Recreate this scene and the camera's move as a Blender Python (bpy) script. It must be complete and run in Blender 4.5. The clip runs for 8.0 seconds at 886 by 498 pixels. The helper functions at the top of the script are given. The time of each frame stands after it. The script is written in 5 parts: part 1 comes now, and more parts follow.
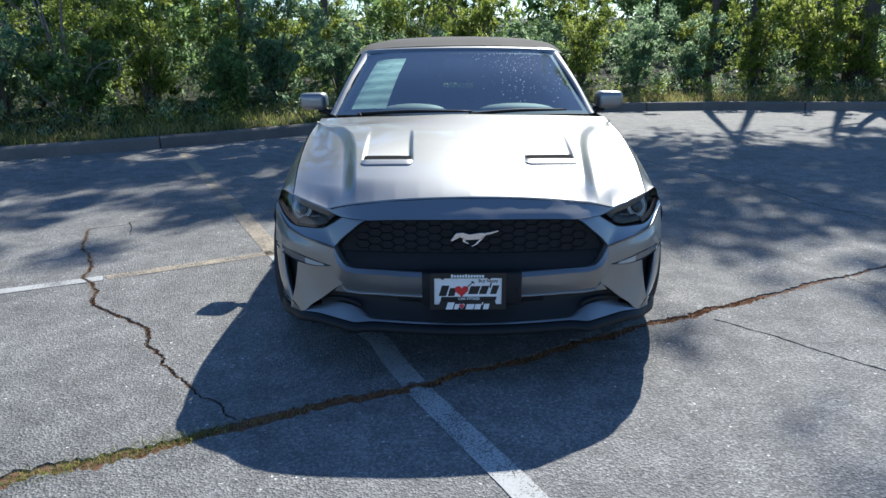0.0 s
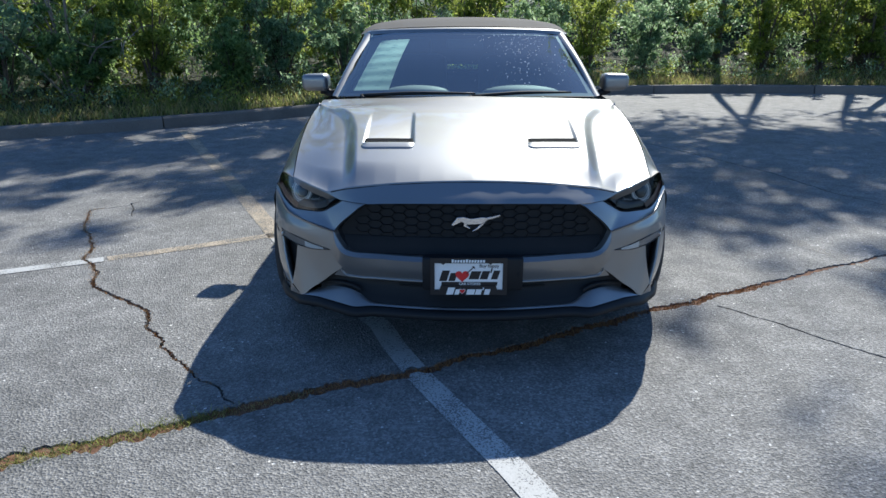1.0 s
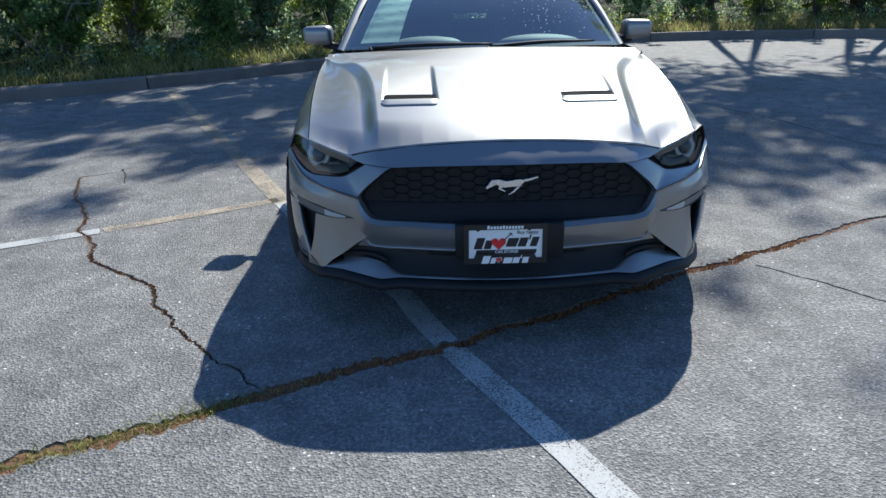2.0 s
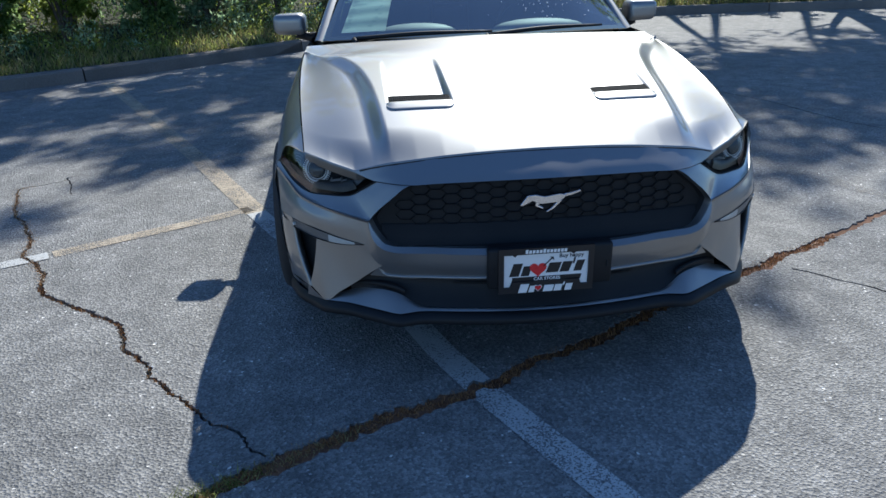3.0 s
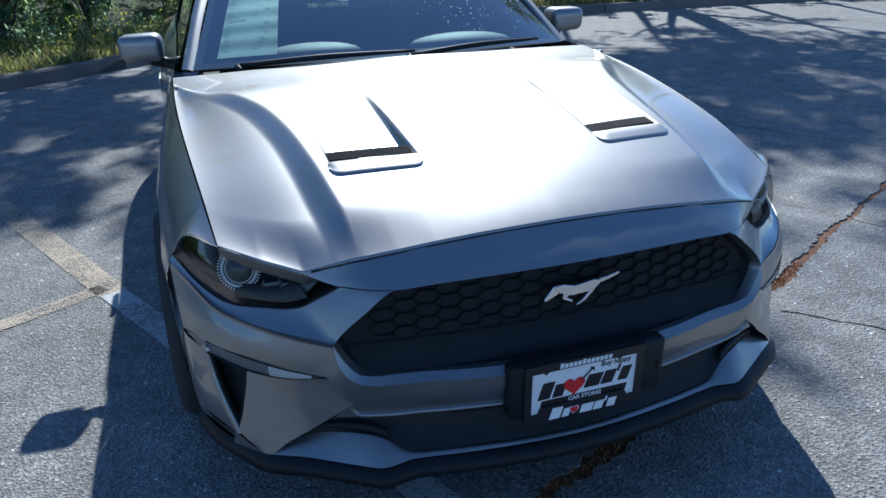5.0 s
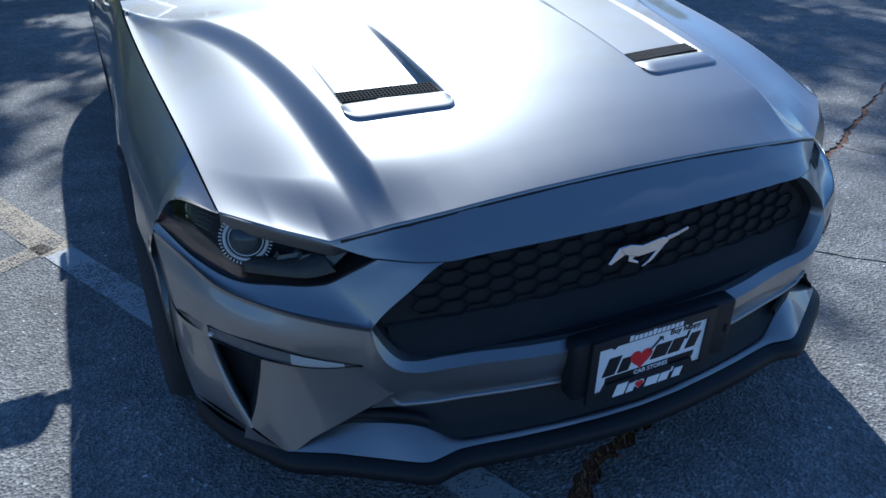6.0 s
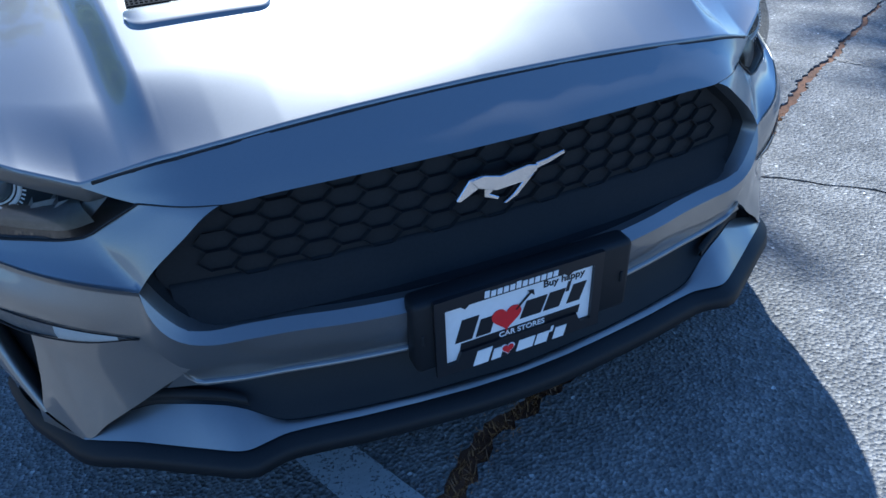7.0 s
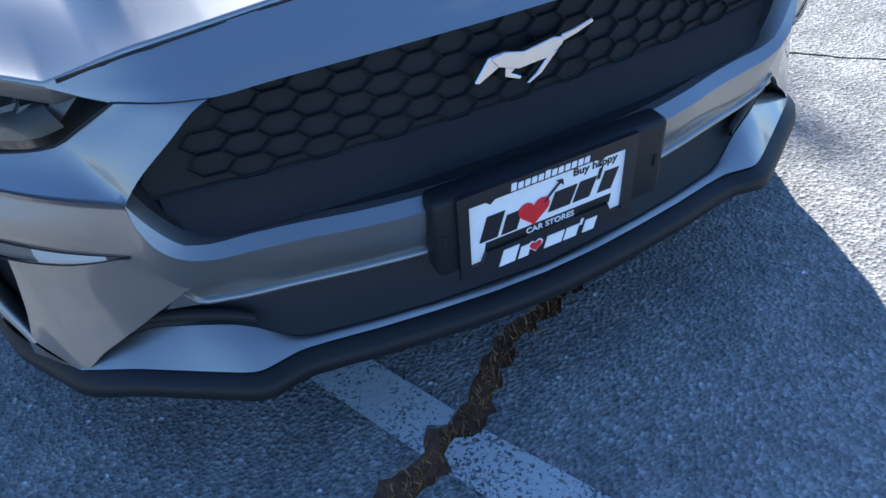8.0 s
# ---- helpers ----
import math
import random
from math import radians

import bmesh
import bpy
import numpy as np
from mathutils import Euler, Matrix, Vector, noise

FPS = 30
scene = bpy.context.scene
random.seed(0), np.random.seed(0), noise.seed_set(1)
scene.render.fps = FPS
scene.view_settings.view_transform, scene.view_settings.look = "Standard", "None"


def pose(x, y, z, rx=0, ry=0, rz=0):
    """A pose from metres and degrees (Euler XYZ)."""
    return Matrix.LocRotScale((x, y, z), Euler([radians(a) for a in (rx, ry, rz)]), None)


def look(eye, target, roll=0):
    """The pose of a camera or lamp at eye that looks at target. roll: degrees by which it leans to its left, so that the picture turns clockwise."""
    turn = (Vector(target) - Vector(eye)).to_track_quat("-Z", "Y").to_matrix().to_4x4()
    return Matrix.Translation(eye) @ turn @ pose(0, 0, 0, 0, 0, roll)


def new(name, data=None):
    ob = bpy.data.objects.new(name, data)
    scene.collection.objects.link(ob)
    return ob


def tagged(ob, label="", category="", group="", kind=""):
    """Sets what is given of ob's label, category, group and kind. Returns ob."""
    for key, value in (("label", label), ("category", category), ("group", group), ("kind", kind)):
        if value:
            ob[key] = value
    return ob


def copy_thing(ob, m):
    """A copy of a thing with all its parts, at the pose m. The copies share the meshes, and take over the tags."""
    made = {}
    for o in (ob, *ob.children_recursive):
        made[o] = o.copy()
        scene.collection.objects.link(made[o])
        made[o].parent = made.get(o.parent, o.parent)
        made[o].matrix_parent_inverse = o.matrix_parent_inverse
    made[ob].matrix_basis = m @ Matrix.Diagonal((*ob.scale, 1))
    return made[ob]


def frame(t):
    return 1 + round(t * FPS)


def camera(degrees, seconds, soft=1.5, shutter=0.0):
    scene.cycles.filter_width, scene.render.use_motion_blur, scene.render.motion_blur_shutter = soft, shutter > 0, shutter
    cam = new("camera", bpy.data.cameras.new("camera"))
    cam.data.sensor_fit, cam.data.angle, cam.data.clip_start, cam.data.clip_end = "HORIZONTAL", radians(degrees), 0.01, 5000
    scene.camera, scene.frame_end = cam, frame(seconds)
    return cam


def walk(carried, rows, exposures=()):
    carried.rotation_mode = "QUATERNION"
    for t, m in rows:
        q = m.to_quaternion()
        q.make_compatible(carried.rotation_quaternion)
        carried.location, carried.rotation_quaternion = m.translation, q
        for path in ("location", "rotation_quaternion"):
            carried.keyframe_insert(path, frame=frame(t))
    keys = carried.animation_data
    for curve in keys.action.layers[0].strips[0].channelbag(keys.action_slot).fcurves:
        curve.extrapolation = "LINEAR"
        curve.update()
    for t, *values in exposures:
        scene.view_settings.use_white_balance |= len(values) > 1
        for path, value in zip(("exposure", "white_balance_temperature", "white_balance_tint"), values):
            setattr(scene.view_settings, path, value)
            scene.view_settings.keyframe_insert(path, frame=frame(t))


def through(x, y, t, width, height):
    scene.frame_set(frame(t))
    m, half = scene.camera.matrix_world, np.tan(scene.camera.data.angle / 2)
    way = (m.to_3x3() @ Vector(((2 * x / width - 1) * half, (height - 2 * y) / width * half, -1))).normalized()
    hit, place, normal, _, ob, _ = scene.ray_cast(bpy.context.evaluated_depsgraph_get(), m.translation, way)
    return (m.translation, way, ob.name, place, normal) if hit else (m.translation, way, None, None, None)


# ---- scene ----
cam = camera(61.7, 8.0)
PATH = [
    (0, (-0.108, -2.902, 1.441), (-0.115, -0.98, 0.886), -0.4),
    (0.5, (-0.11, -2.897, 1.446), (-0.131, -0.979, 0.879), -0.1),
    (1, (-0.09, -2.866, 1.441), (-0.111, -0.959, 0.84), -0.1),
    (1.5, (-0.078, -2.799, 1.427), (-0.089, -0.909, 0.774), -0.5),
    (1.7, (-0.139, -2.735, 1.409), (-0.143, -0.854, 0.731), -0.8),
    (2.8, (-0.518, -2.283, 1.424), (-0.4, -0.442, 0.653), -1.8),
    (3, (-0.532, -2.173, 1.424), (-0.378, -0.334, 0.654), -1.9),
    (3.5, (-0.651, -1.979, 1.414), (-0.389, -0.146, 0.658), -2.0),
    (4, (-0.79, -1.781, 1.428), (-0.417, 0.044, 0.701), -2.1),
    (4.5, (-0.767, -1.537, 1.408), (-0.279, 0.269, 0.699), -2.1),
    (4.7, (-0.766, -1.461, 1.414), (-0.241, 0.327, 0.687), -2.0),
    (5.8, (-0.92, -1.016, 1.392), (-0.23, 0.618, 0.467), -1.2),
    (6, (-0.921, -0.984, 1.374), (-0.211, 0.621, 0.415), -1.1),
    (6.5, (-0.717, -0.923, 1.297), (-0.007, 0.616, 0.234), -1.4),
    (7, (-0.491, -0.879, 1.203), (0.124, 0.68, 0.112), -4.0),
    (7.5, (-0.465, -0.836, 1.149), (0.131, 0.721, 0.044), -4.2),
    (8, (-0.514, -0.775, 1.122), (0.068, 0.637, -0.17), -6.7),
]
walk(cam, [(t, look(eye, target, roll)) for t, eye, target, roll in PATH], [(0.0, 0.74, 5500, 8.0), (3.0, 0.68, 5400, 8.0), (4.5, 0.64, 5160, 8.0), (6.0, 0.45, 4880, 8.0), (6.5, 0.72, 4850, 8.0), (7.0, 1.05, 4830, 8.0), (7.5, 1.15, 4900, 8.0), (8.0, 1.78, 5360, 10.0)])

# ---- world, sun ----
SUN_TO = Vector((0.39, 1.08, 1.0)).normalized()
world = bpy.data.worlds.new("sky_world")
scene.world = world
world.use_nodes = True
sky = world.node_tree.nodes.new("ShaderNodeTexSky")
sky.sky_type, sky.sun_disc = "NISHITA", False
sky.sun_elevation = math.asin(SUN_TO.z)
sky.sun_rotation = math.atan2(SUN_TO.x, SUN_TO.y)
sky.air_density, sky.dust_density, sky.ozone_density = 1.0, 0.1, 5.0
world.node_tree.links.new(sky.outputs[0], world.node_tree.nodes["Background"].inputs[0])
world.node_tree.nodes["Background"].inputs[1].default_value = 0.094
sun = new("sun", bpy.data.lights.new("sun", "SUN"))
sun.data.energy, sun.data.angle, sun.data.color = 4.7, radians(0.53), (1.0, 0.88, 0.69)
sun.matrix_world = look(SUN_TO * 40, (0, 0, 0))


# ---- materials ----
def rgba(c, k=1.0):
    return (min(c[0] * k, 1), min(c[1] * k, 1), min(c[2] * k, 1), 1)


def mat(name, col, rough=0.5, metal=0.0, var=0.12, scale=6.0, fine=90.0, bump=0.0, coat=0.0, spread=0.06, rand=0.0):
    """A surface with colour varied at two scales, uneven gloss and fine relief."""
    m = bpy.data.materials.new(name)
    m.use_nodes = True
    nt = m.node_tree
    b, N, L = nt.nodes["Principled BSDF"], nt.nodes.new, nt.links.new
    co = N("ShaderNodeTexCoord")
    big, small, add, ramp = N("ShaderNodeTexNoise"), N("ShaderNodeTexNoise"), N("ShaderNodeMath"), N("ShaderNodeValToRGB")
    big.inputs["Scale"].default_value, small.inputs["Scale"].default_value = scale, fine
    big.inputs["Detail"].default_value, small.inputs["Detail"].default_value = 4, 3
    for n in (big, small):
        L(co.outputs["Object"], n.inputs["Vector"])
    add.operation = "ADD"
    L(big.outputs["Fac"], add.inputs[0])
    L(small.outputs["Fac"], add.inputs[1])
    half = N("ShaderNodeMath")
    half.operation = "MULTIPLY"
    half.inputs[1].default_value = 0.5
    L(add.outputs[0], half.inputs[0])
    last = half.outputs[0]
    if rand:
        info, mul, plus = N("ShaderNodeObjectInfo"), N("ShaderNodeMath"), N("ShaderNodeMath")
        mul.operation = "MULTIPLY_ADD"
        mul.inputs[1].default_value, mul.inputs[2].default_value = rand, -rand / 2
        L(info.outputs["Random"], mul.inputs[0])
        L(mul.outputs[0], plus.inputs[0])
        L(last, plus.inputs[1])
        last = plus.outputs[0]
    ramp.color_ramp.elements[0].position, ramp.color_ramp.elements[1].position = 0.3, 0.7
    ramp.color_ramp.elements[0].color, ramp.color_ramp.elements[1].color = rgba(col, 1 - var), rgba(col, 1 + var)
    L(last, ramp.inputs[0])
    L(ramp.outputs[0], b.inputs["Base Color"])
    gloss = N("ShaderNodeMapRange")
    gloss.inputs["To Min"].default_value, gloss.inputs["To Max"].default_value = max(rough - spread, 0.02), min(rough + spread, 1)
    L(big.outputs["Fac"], gloss.inputs["Value"])
    L(gloss.outputs[0], b.inputs["Roughness"])
    b.inputs["Metallic"].default_value = metal
    b.inputs["Coat Weight"].default_value = coat
    b.inputs["Coat Roughness"].default_value = 0.04
    if bump:
        bp = N("ShaderNodeBump")
        bp.inputs["Strength"].default_value, bp.inputs["Distance"].default_value = min(bump * 100, 1.0), bump
        L(small.outputs["Fac"], bp.inputs["Height"])
        L(bp.outputs[0], b.inputs["Normal"])
    return m


def glass(name, tint, gloss=1.45, rough=0.01, haze=0.0, sheen=1.0):
    """A thin pane: tinted and see-through, with mirror gloss by Fresnel."""
    m = bpy.data.materials.new(name)
    m.use_nodes = True
    nt = m.node_tree
    N, L = nt.nodes.new, nt.links.new
    nt.nodes.remove(nt.nodes["Principled BSDF"])
    tr, gl, mix, fr = N("ShaderNodeBsdfTransparent"), N("ShaderNodeBsdfGlossy"), N("ShaderNodeMixShader"), N("ShaderNodeFresnel")
    tr.inputs[0].default_value = (*tint, 1)
    gl.inputs["Roughness"].default_value = rough
    fr.inputs[0].default_value = gloss
    soft = N("ShaderNodeMath")
    soft.operation = "MULTIPLY"
    soft.inputs[1].default_value = sheen
    L(fr.outputs[0], soft.inputs[0])
    L(soft.outputs[0], mix.inputs[0])
    L(tr.outputs[0], mix.inputs[1])
    L(gl.outputs[0], mix.inputs[2])
    last = mix.outputs[0]
    # pale diffuse film lightens the pane, in place of haze and sky reflection
    if haze:
        film, over = N("ShaderNodeBsdfDiffuse"), N("ShaderNodeMixShader")
        film.inputs[0].default_value = (0.72, 0.74, 0.74, 1)
        over.inputs[0].default_value = haze
        L(last, over.inputs[1])
        L(film.outputs[0], over.inputs[2])
        last = over.outputs[0]
    L(last, nt.nodes["Material Output"].inputs[0])
    return m


def leaf_mat(name, dark, light, through=0.35):
    """Leaves: each island its own tone, partly letting light through."""
    m = bpy.data.materials.new(name)
    m.use_nodes = True
    nt = m.node_tree
    N, L = nt.nodes.new, nt.links.new
    b = nt.nodes["Principled BSDF"]
    geo, ramp, mix, tl = N("ShaderNodeNewGeometry"), N("ShaderNodeValToRGB"), N("ShaderNodeMixShader"), N("ShaderNodeBsdfTranslucent")
    ramp.color_ramp.elements[0].color, ramp.color_ramp.elements[1].color = (*dark, 1), (*light, 1)
    L(geo.outputs["Random Per Island"], ramp.inputs[0])
    L(ramp.outputs[0], b.inputs["Base Color"])
    L(ramp.outputs[0], tl.inputs[0])
    b.inputs["Roughness"].default_value = 0.45
    mix.inputs[0].default_value = through
    L(b.outputs[0], mix.inputs[1])
    L(tl.outputs[0], mix.inputs[2])
    L(mix.outputs[0], nt.nodes["Material Output"].inputs[0])
    return m


def car_paint():
    """Silver metallic paint: bright flakes under a glossy clear coat, with a little dust."""
    m = bpy.data.materials.new("silver_paint")
    m.use_nodes = True
    nt = m.node_tree
    N, L, b = nt.nodes.new, nt.links.new, nt.nodes["Principled BSDF"]
    co, flake, dirt, tone, gloss = N("ShaderNodeTexCoord"), N("ShaderNodeTexNoise"), N("ShaderNodeTexNoise"), N("ShaderNodeValToRGB"), N("ShaderNodeMapRange")
    flake.inputs["Scale"].default_value, dirt.inputs["Scale"].default_value = 1400.0, 3.0
    dirt.inputs["Detail"].default_value = 7
    for n in (flake, dirt):
        L(co.outputs["Object"], n.inputs["Vector"])
    tone.color_ramp.elements[0].position, tone.color_ramp.elements[1].position = 0.25, 0.75
    tone.color_ramp.elements[0].color, tone.color_ramp.elements[1].color = (0.24, 0.242, 0.243, 1), (0.30, 0.302, 0.303, 1)
    L(flake.outputs["Fac"], tone.inputs[0])
    L(tone.outputs[0], b.inputs["Base Color"])
    gloss.inputs["To Min"].default_value, gloss.inputs["To Max"].default_value = 0.47, 0.53
    L(dirt.outputs["Fac"], gloss.inputs["Value"])
    L(gloss.outputs[0], b.inputs["Roughness"])
    b.inputs["Metallic"].default_value = 0.97
    b.inputs["Coat Weight"].default_value, b.inputs["Coat Roughness"].default_value = 0.8, 0.06
    b.inputs["Coat IOR"].default_value = 1.6
    return m


PAINT = car_paint()
BLACK = mat("black_plastic", (0.010, 0.011, 0.013), 0.55, 0, 0.25, 10, 300, 0.0004)
GRILLE = mat("grille_plastic", (0.015, 0.016, 0.018), 0.7, 0, 0.25, 10, 200)
for m, k in ((BLACK, 0.3), (GRILLE, 0.26)):
    m.node_tree.nodes["Principled BSDF"].inputs["Specular IOR Level"].default_value = k
RUBBER = mat("tyre_rubber", (0.025, 0.025, 0.026), 0.8, 0, 0.3, 10, 150, 0.001)
ALLOY = mat("dark_alloy", (0.09, 0.09, 0.1), 0.3, 0.9, 0.1)
CHROME = mat("bright_metal", (0.72, 0.73, 0.75), 0.22, 1.0, 0.05)
FABRIC = mat("soft_top_fabric", (0.075, 0.068, 0.062), 0.9, 0, 0.2, 5, 400, 0.001)
TRIM = mat("cabin_trim", (0.05, 0.052, 0.055), 0.7, 0, 0.2, 6, 200)
DASH = mat("dash_trim", (0.06, 0.063, 0.066), 0.65, 0, 0.2, 4, 200)
LEATHER = mat("seat_leather", (0.06, 0.06, 0.063), 0.5, 0, 0.2, 4, 120)
PAPER = mat("window_paper", (0.70, 0.82, 0.80), 0.7, 0, 0.05, 5, 60)
INK = mat("pale_ink", (0.55, 0.68, 0.67), 0.7, 0, 0.1)
WHITE = mat("plate_white", (0.80, 0.80, 0.80), 0.4, 0, 0.04)
RED = mat("plate_red", (0.62, 0.02, 0.025), 0.4, 0, 0.08)
PLATE_BLACK = mat("plate_black", (0.012, 0.012, 0.014), 0.4, 0, 0.1)
AMBER = mat("amber_reflector", (0.11, 0.028, 0.012), 0.35, 0, 0.15)
LAMP_SILVER = mat("lamp_reflector", (0.17, 0.16, 0.15), 0.4, 0.6, 0.2)
LAMP_DARK = mat("lamp_bezel", (0.02, 0.02, 0.022), 0.55, 0, 0.2)
RING = mat("ring_white", (0.85, 0.86, 0.86), 0.35, 0, 0.05)
RED_LENS = mat("tail_lamp_red", (0.3, 0.012, 0.015), 0.15, 0, 0.1)
WINDSCREEN = glass("windscreen_glass", (0.52, 0.74, 0.74), 3.4, 0.01, 0.035)
SIDE_GLASS = glass("side_glass", (0.06, 0.07, 0.07), 1.5)
LENS = glass("lamp_lens", (0.72, 0.72, 0.71), 1.3, sheen=0.16)
SPECK = mat("pale_specks", (0.8, 0.8, 0.78), 0.6, 0, 0.05)
CONCRETE = mat("kerb_concrete", (0.155, 0.138, 0.122), 0.85, 0, 0.3, 3, 70, 0.003, rand=0.2)
SOIL = mat("crack_soil", (0.15, 0.075, 0.040), 0.95, 0, 0.6, 9, 60, 0.006)
# soil tone darkened to carry the shade inside the cracks
CRACK = mat("crack_dark", (0.035, 0.028, 0.022), 0.95, 0, 0.6, 9, 60, 0.006)
BARK = mat("bark", (0.11, 0.085, 0.065), 0.9, 0, 0.45, 5, 40, 0.01)
TWIG = mat("dead_twigs", (0.24, 0.20, 0.16), 0.9, 0, 0.3, 5, 40)
STRAW = leaf_mat("straw", (0.20, 0.16, 0.06), (0.52, 0.44, 0.20), 0.5)
GRASS = leaf_mat("grass_blades", (0.07, 0.11, 0.02), (0.42, 0.44, 0.14), 0.72)
LEAF_A = leaf_mat("leaf_green", (0.085, 0.155, 0.05), (0.36, 0.49, 0.18), 0.72)
LEAF_B = leaf_mat("leaf_yellow_green", (0.11, 0.17, 0.025), (0.45, 0.50, 0.11), 0.72)
LEAF_C = leaf_mat("leaf_blue_green", (0.12, 0.20, 0.10), (0.48, 0.62, 0.36), 0.72)


def asphalt():
    """Old grey asphalt: pale aggregate in dark binder, stains and worn patches."""
    m = mat("asphalt", (0.225, 0.223, 0.219), 0.78, 0, 0.35, 0.9, 240.0, 0.0)
    nt = m.node_tree
    N, L, b = nt.nodes.new, nt.links.new, nt.nodes["Principled BSDF"]
    co, vor, fine = N("ShaderNodeTexCoord"), N("ShaderNodeTexVoronoi"), N("ShaderNodeTexNoise")
    vor.inputs["Scale"].default_value, fine.inputs["Scale"].default_value = 115.0, 6.0
    fine.inputs["Detail"].default_value = 6
    L(co.outputs["Object"], vor.inputs["Vector"])
    L(co.outputs["Object"], fine.inputs["Vector"])
    ramp, mix = N("ShaderNodeValToRGB"), N("ShaderNodeMix")
    ramp.color_ramp.elements[0].position, ramp.color_ramp.elements[1].position = 0.15, 0.97
    ramp.color_ramp.elements[0].color, ramp.color_ramp.elements[1].color = (0.52, 0.52, 0.52, 1), (3.2, 3.17, 3.1, 1)
    for at, tone in ((0.50, 0.80), (0.80, 1.15), (0.93, 1.4)):
        stone = ramp.color_ramp.elements.new(at)
        stone.color = (tone, tone * 0.99, tone * 0.975, 1)
    L(vor.outputs["Color"], ramp.inputs[0])
    mix.data_type, mix.blend_type = "RGBA", "MULTIPLY"
    mix.inputs[0].default_value = 1.0
    base = b.inputs["Base Color"].links[0].from_socket
    L(base, mix.inputs[6])
    L(ramp.outputs[0], mix.inputs[7])
    blot, dirty = N("ShaderNodeValToRGB"), N("ShaderNodeMix")
    blot.color_ramp.elements[0].position, blot.color_ramp.elements[1].position = 0.32, 0.68
    blot.color_ramp.elements[0].color, blot.color_ramp.elements[1].color = (0.76, 0.76, 0.765, 1), (1.18, 1.175, 1.165, 1)
    L(fine.outputs["Fac"], blot.inputs[0])
    dirty.data_type, dirty.blend_type = "RGBA", "MULTIPLY"
    dirty.inputs[0].default_value = 1.0
    L(mix.outputs[2], dirty.inputs[6])
    L(blot.outputs[0], dirty.inputs[7])
    L(dirty.outputs[2], b.inputs["Base Color"])
    bp = N("ShaderNodeBump")
    bp.inputs["Strength"].default_value, bp.inputs["Distance"].default_value = 1.0, 0.0055
    L(vor.outputs["Distance"], bp.inputs["Height"])
    L(bp.outputs[0], b.inputs["Normal"])
    return m


def worn_paint(name, col, keep):
    """Road paint worn off in spots, so that the asphalt shows through."""
    m = mat(name, col, 0.75, 0, 0.15, 4, 120)
    nt = m.node_tree
    N, L, b = nt.nodes.new, nt.links.new, nt.nodes["Principled BSDF"]
    co, a, c, add, ramp = N("ShaderNodeTexCoord"), N("ShaderNodeTexNoise"), N("ShaderNodeTexNoise"), N("ShaderNodeMath"), N("ShaderNodeValToRGB")
    a.inputs["Scale"].default_value, c.inputs["Scale"].default_value = 150.0, 5.0
    a.inputs["Detail"].default_value = 5
    for n in (a, c):
        L(co.outputs["Object"], n.inputs["Vector"])
    big = N("ShaderNodeMath")
    add.operation, big.operation = "MULTIPLY_ADD", "MULTIPLY"
    add.inputs[1].default_value, big.inputs[1].default_value = 1.0, 0.5
    L(c.outputs["Fac"], big.inputs[0])
    L(a.outputs["Fac"], add.inputs[0])
    L(big.outputs[0], add.inputs[2])
    ramp.color_ramp.elements[0].position, ramp.color_ramp.elements[1].position = 1.0 - keep * 0.5, 1.16 - keep * 0.5
    L(add.outputs[0], ramp.inputs[0])
    L(ramp.outputs[0], b.inputs["Alpha"])
    return m


ASPHALT = asphalt()
LINE = worn_paint("line_paint", (0.44, 0.44, 0.43), 0.86)
LINE_OLD = worn_paint("old_line_paint", (0.40, 0.335, 0.25), 0.74)
LINE_FAINT = worn_paint("faint_line_paint", (0.27, 0.25, 0.22), 0.52)


# ---- mesh helpers ----
def part(name, bm, material, parent=None, label="", smooth=True):
    """Links a bmesh as one mesh object under a thing or a part."""
    me = bpy.data.meshes.new(name)
    bm.to_mesh(me)
    bm.free()
    if smooth:
        me.polygons.foreach_set("use_smooth", [True] * len(me.polygons))
    me.materials.append(material)
    ob = new(name, me)
    ob.parent = parent
    return tagged(ob, label)


def spline(pts, n):
    """n points on a smooth curve through pts, even in chord length."""
    p = np.array(pts, float)
    t = np.r_[0, np.cumsum(np.maximum(np.linalg.norm(np.diff(p, axis=0), axis=1), 1e-6))]
    t /= t[-1]
    if len(p) == 2:
        w = np.linspace(0, 1, n)[:, None]
        return p[0] * (1 - w) + p[1] * w
    d = np.diff(p, axis=0) / np.diff(t)[:, None]
    h = np.diff(t)[:, None]
    tang = np.vstack([d[:1], (d[:-1] * h[1:] + d[1:] * h[:-1]) / (h[1:] + h[:-1]), d[-1:]])
    u = np.linspace(0, 1, n)
    k = np.clip(np.searchsorted(t, u, side="right") - 1, 0, len(p) - 2)
    hh = (t[k + 1] - t[k])[:, None]
    s = ((u - t[k]) / (t[k + 1] - t[k]))[:, None]
    return (2 * s**3 - 3 * s**2 + 1) * p[k] + (s**3 - 2 * s**2 + s) * hh * tang[k] + (3 * s**2 - 2 * s**3) * p[k + 1] + (s**3 - s**2) * hh * tang[k + 1]


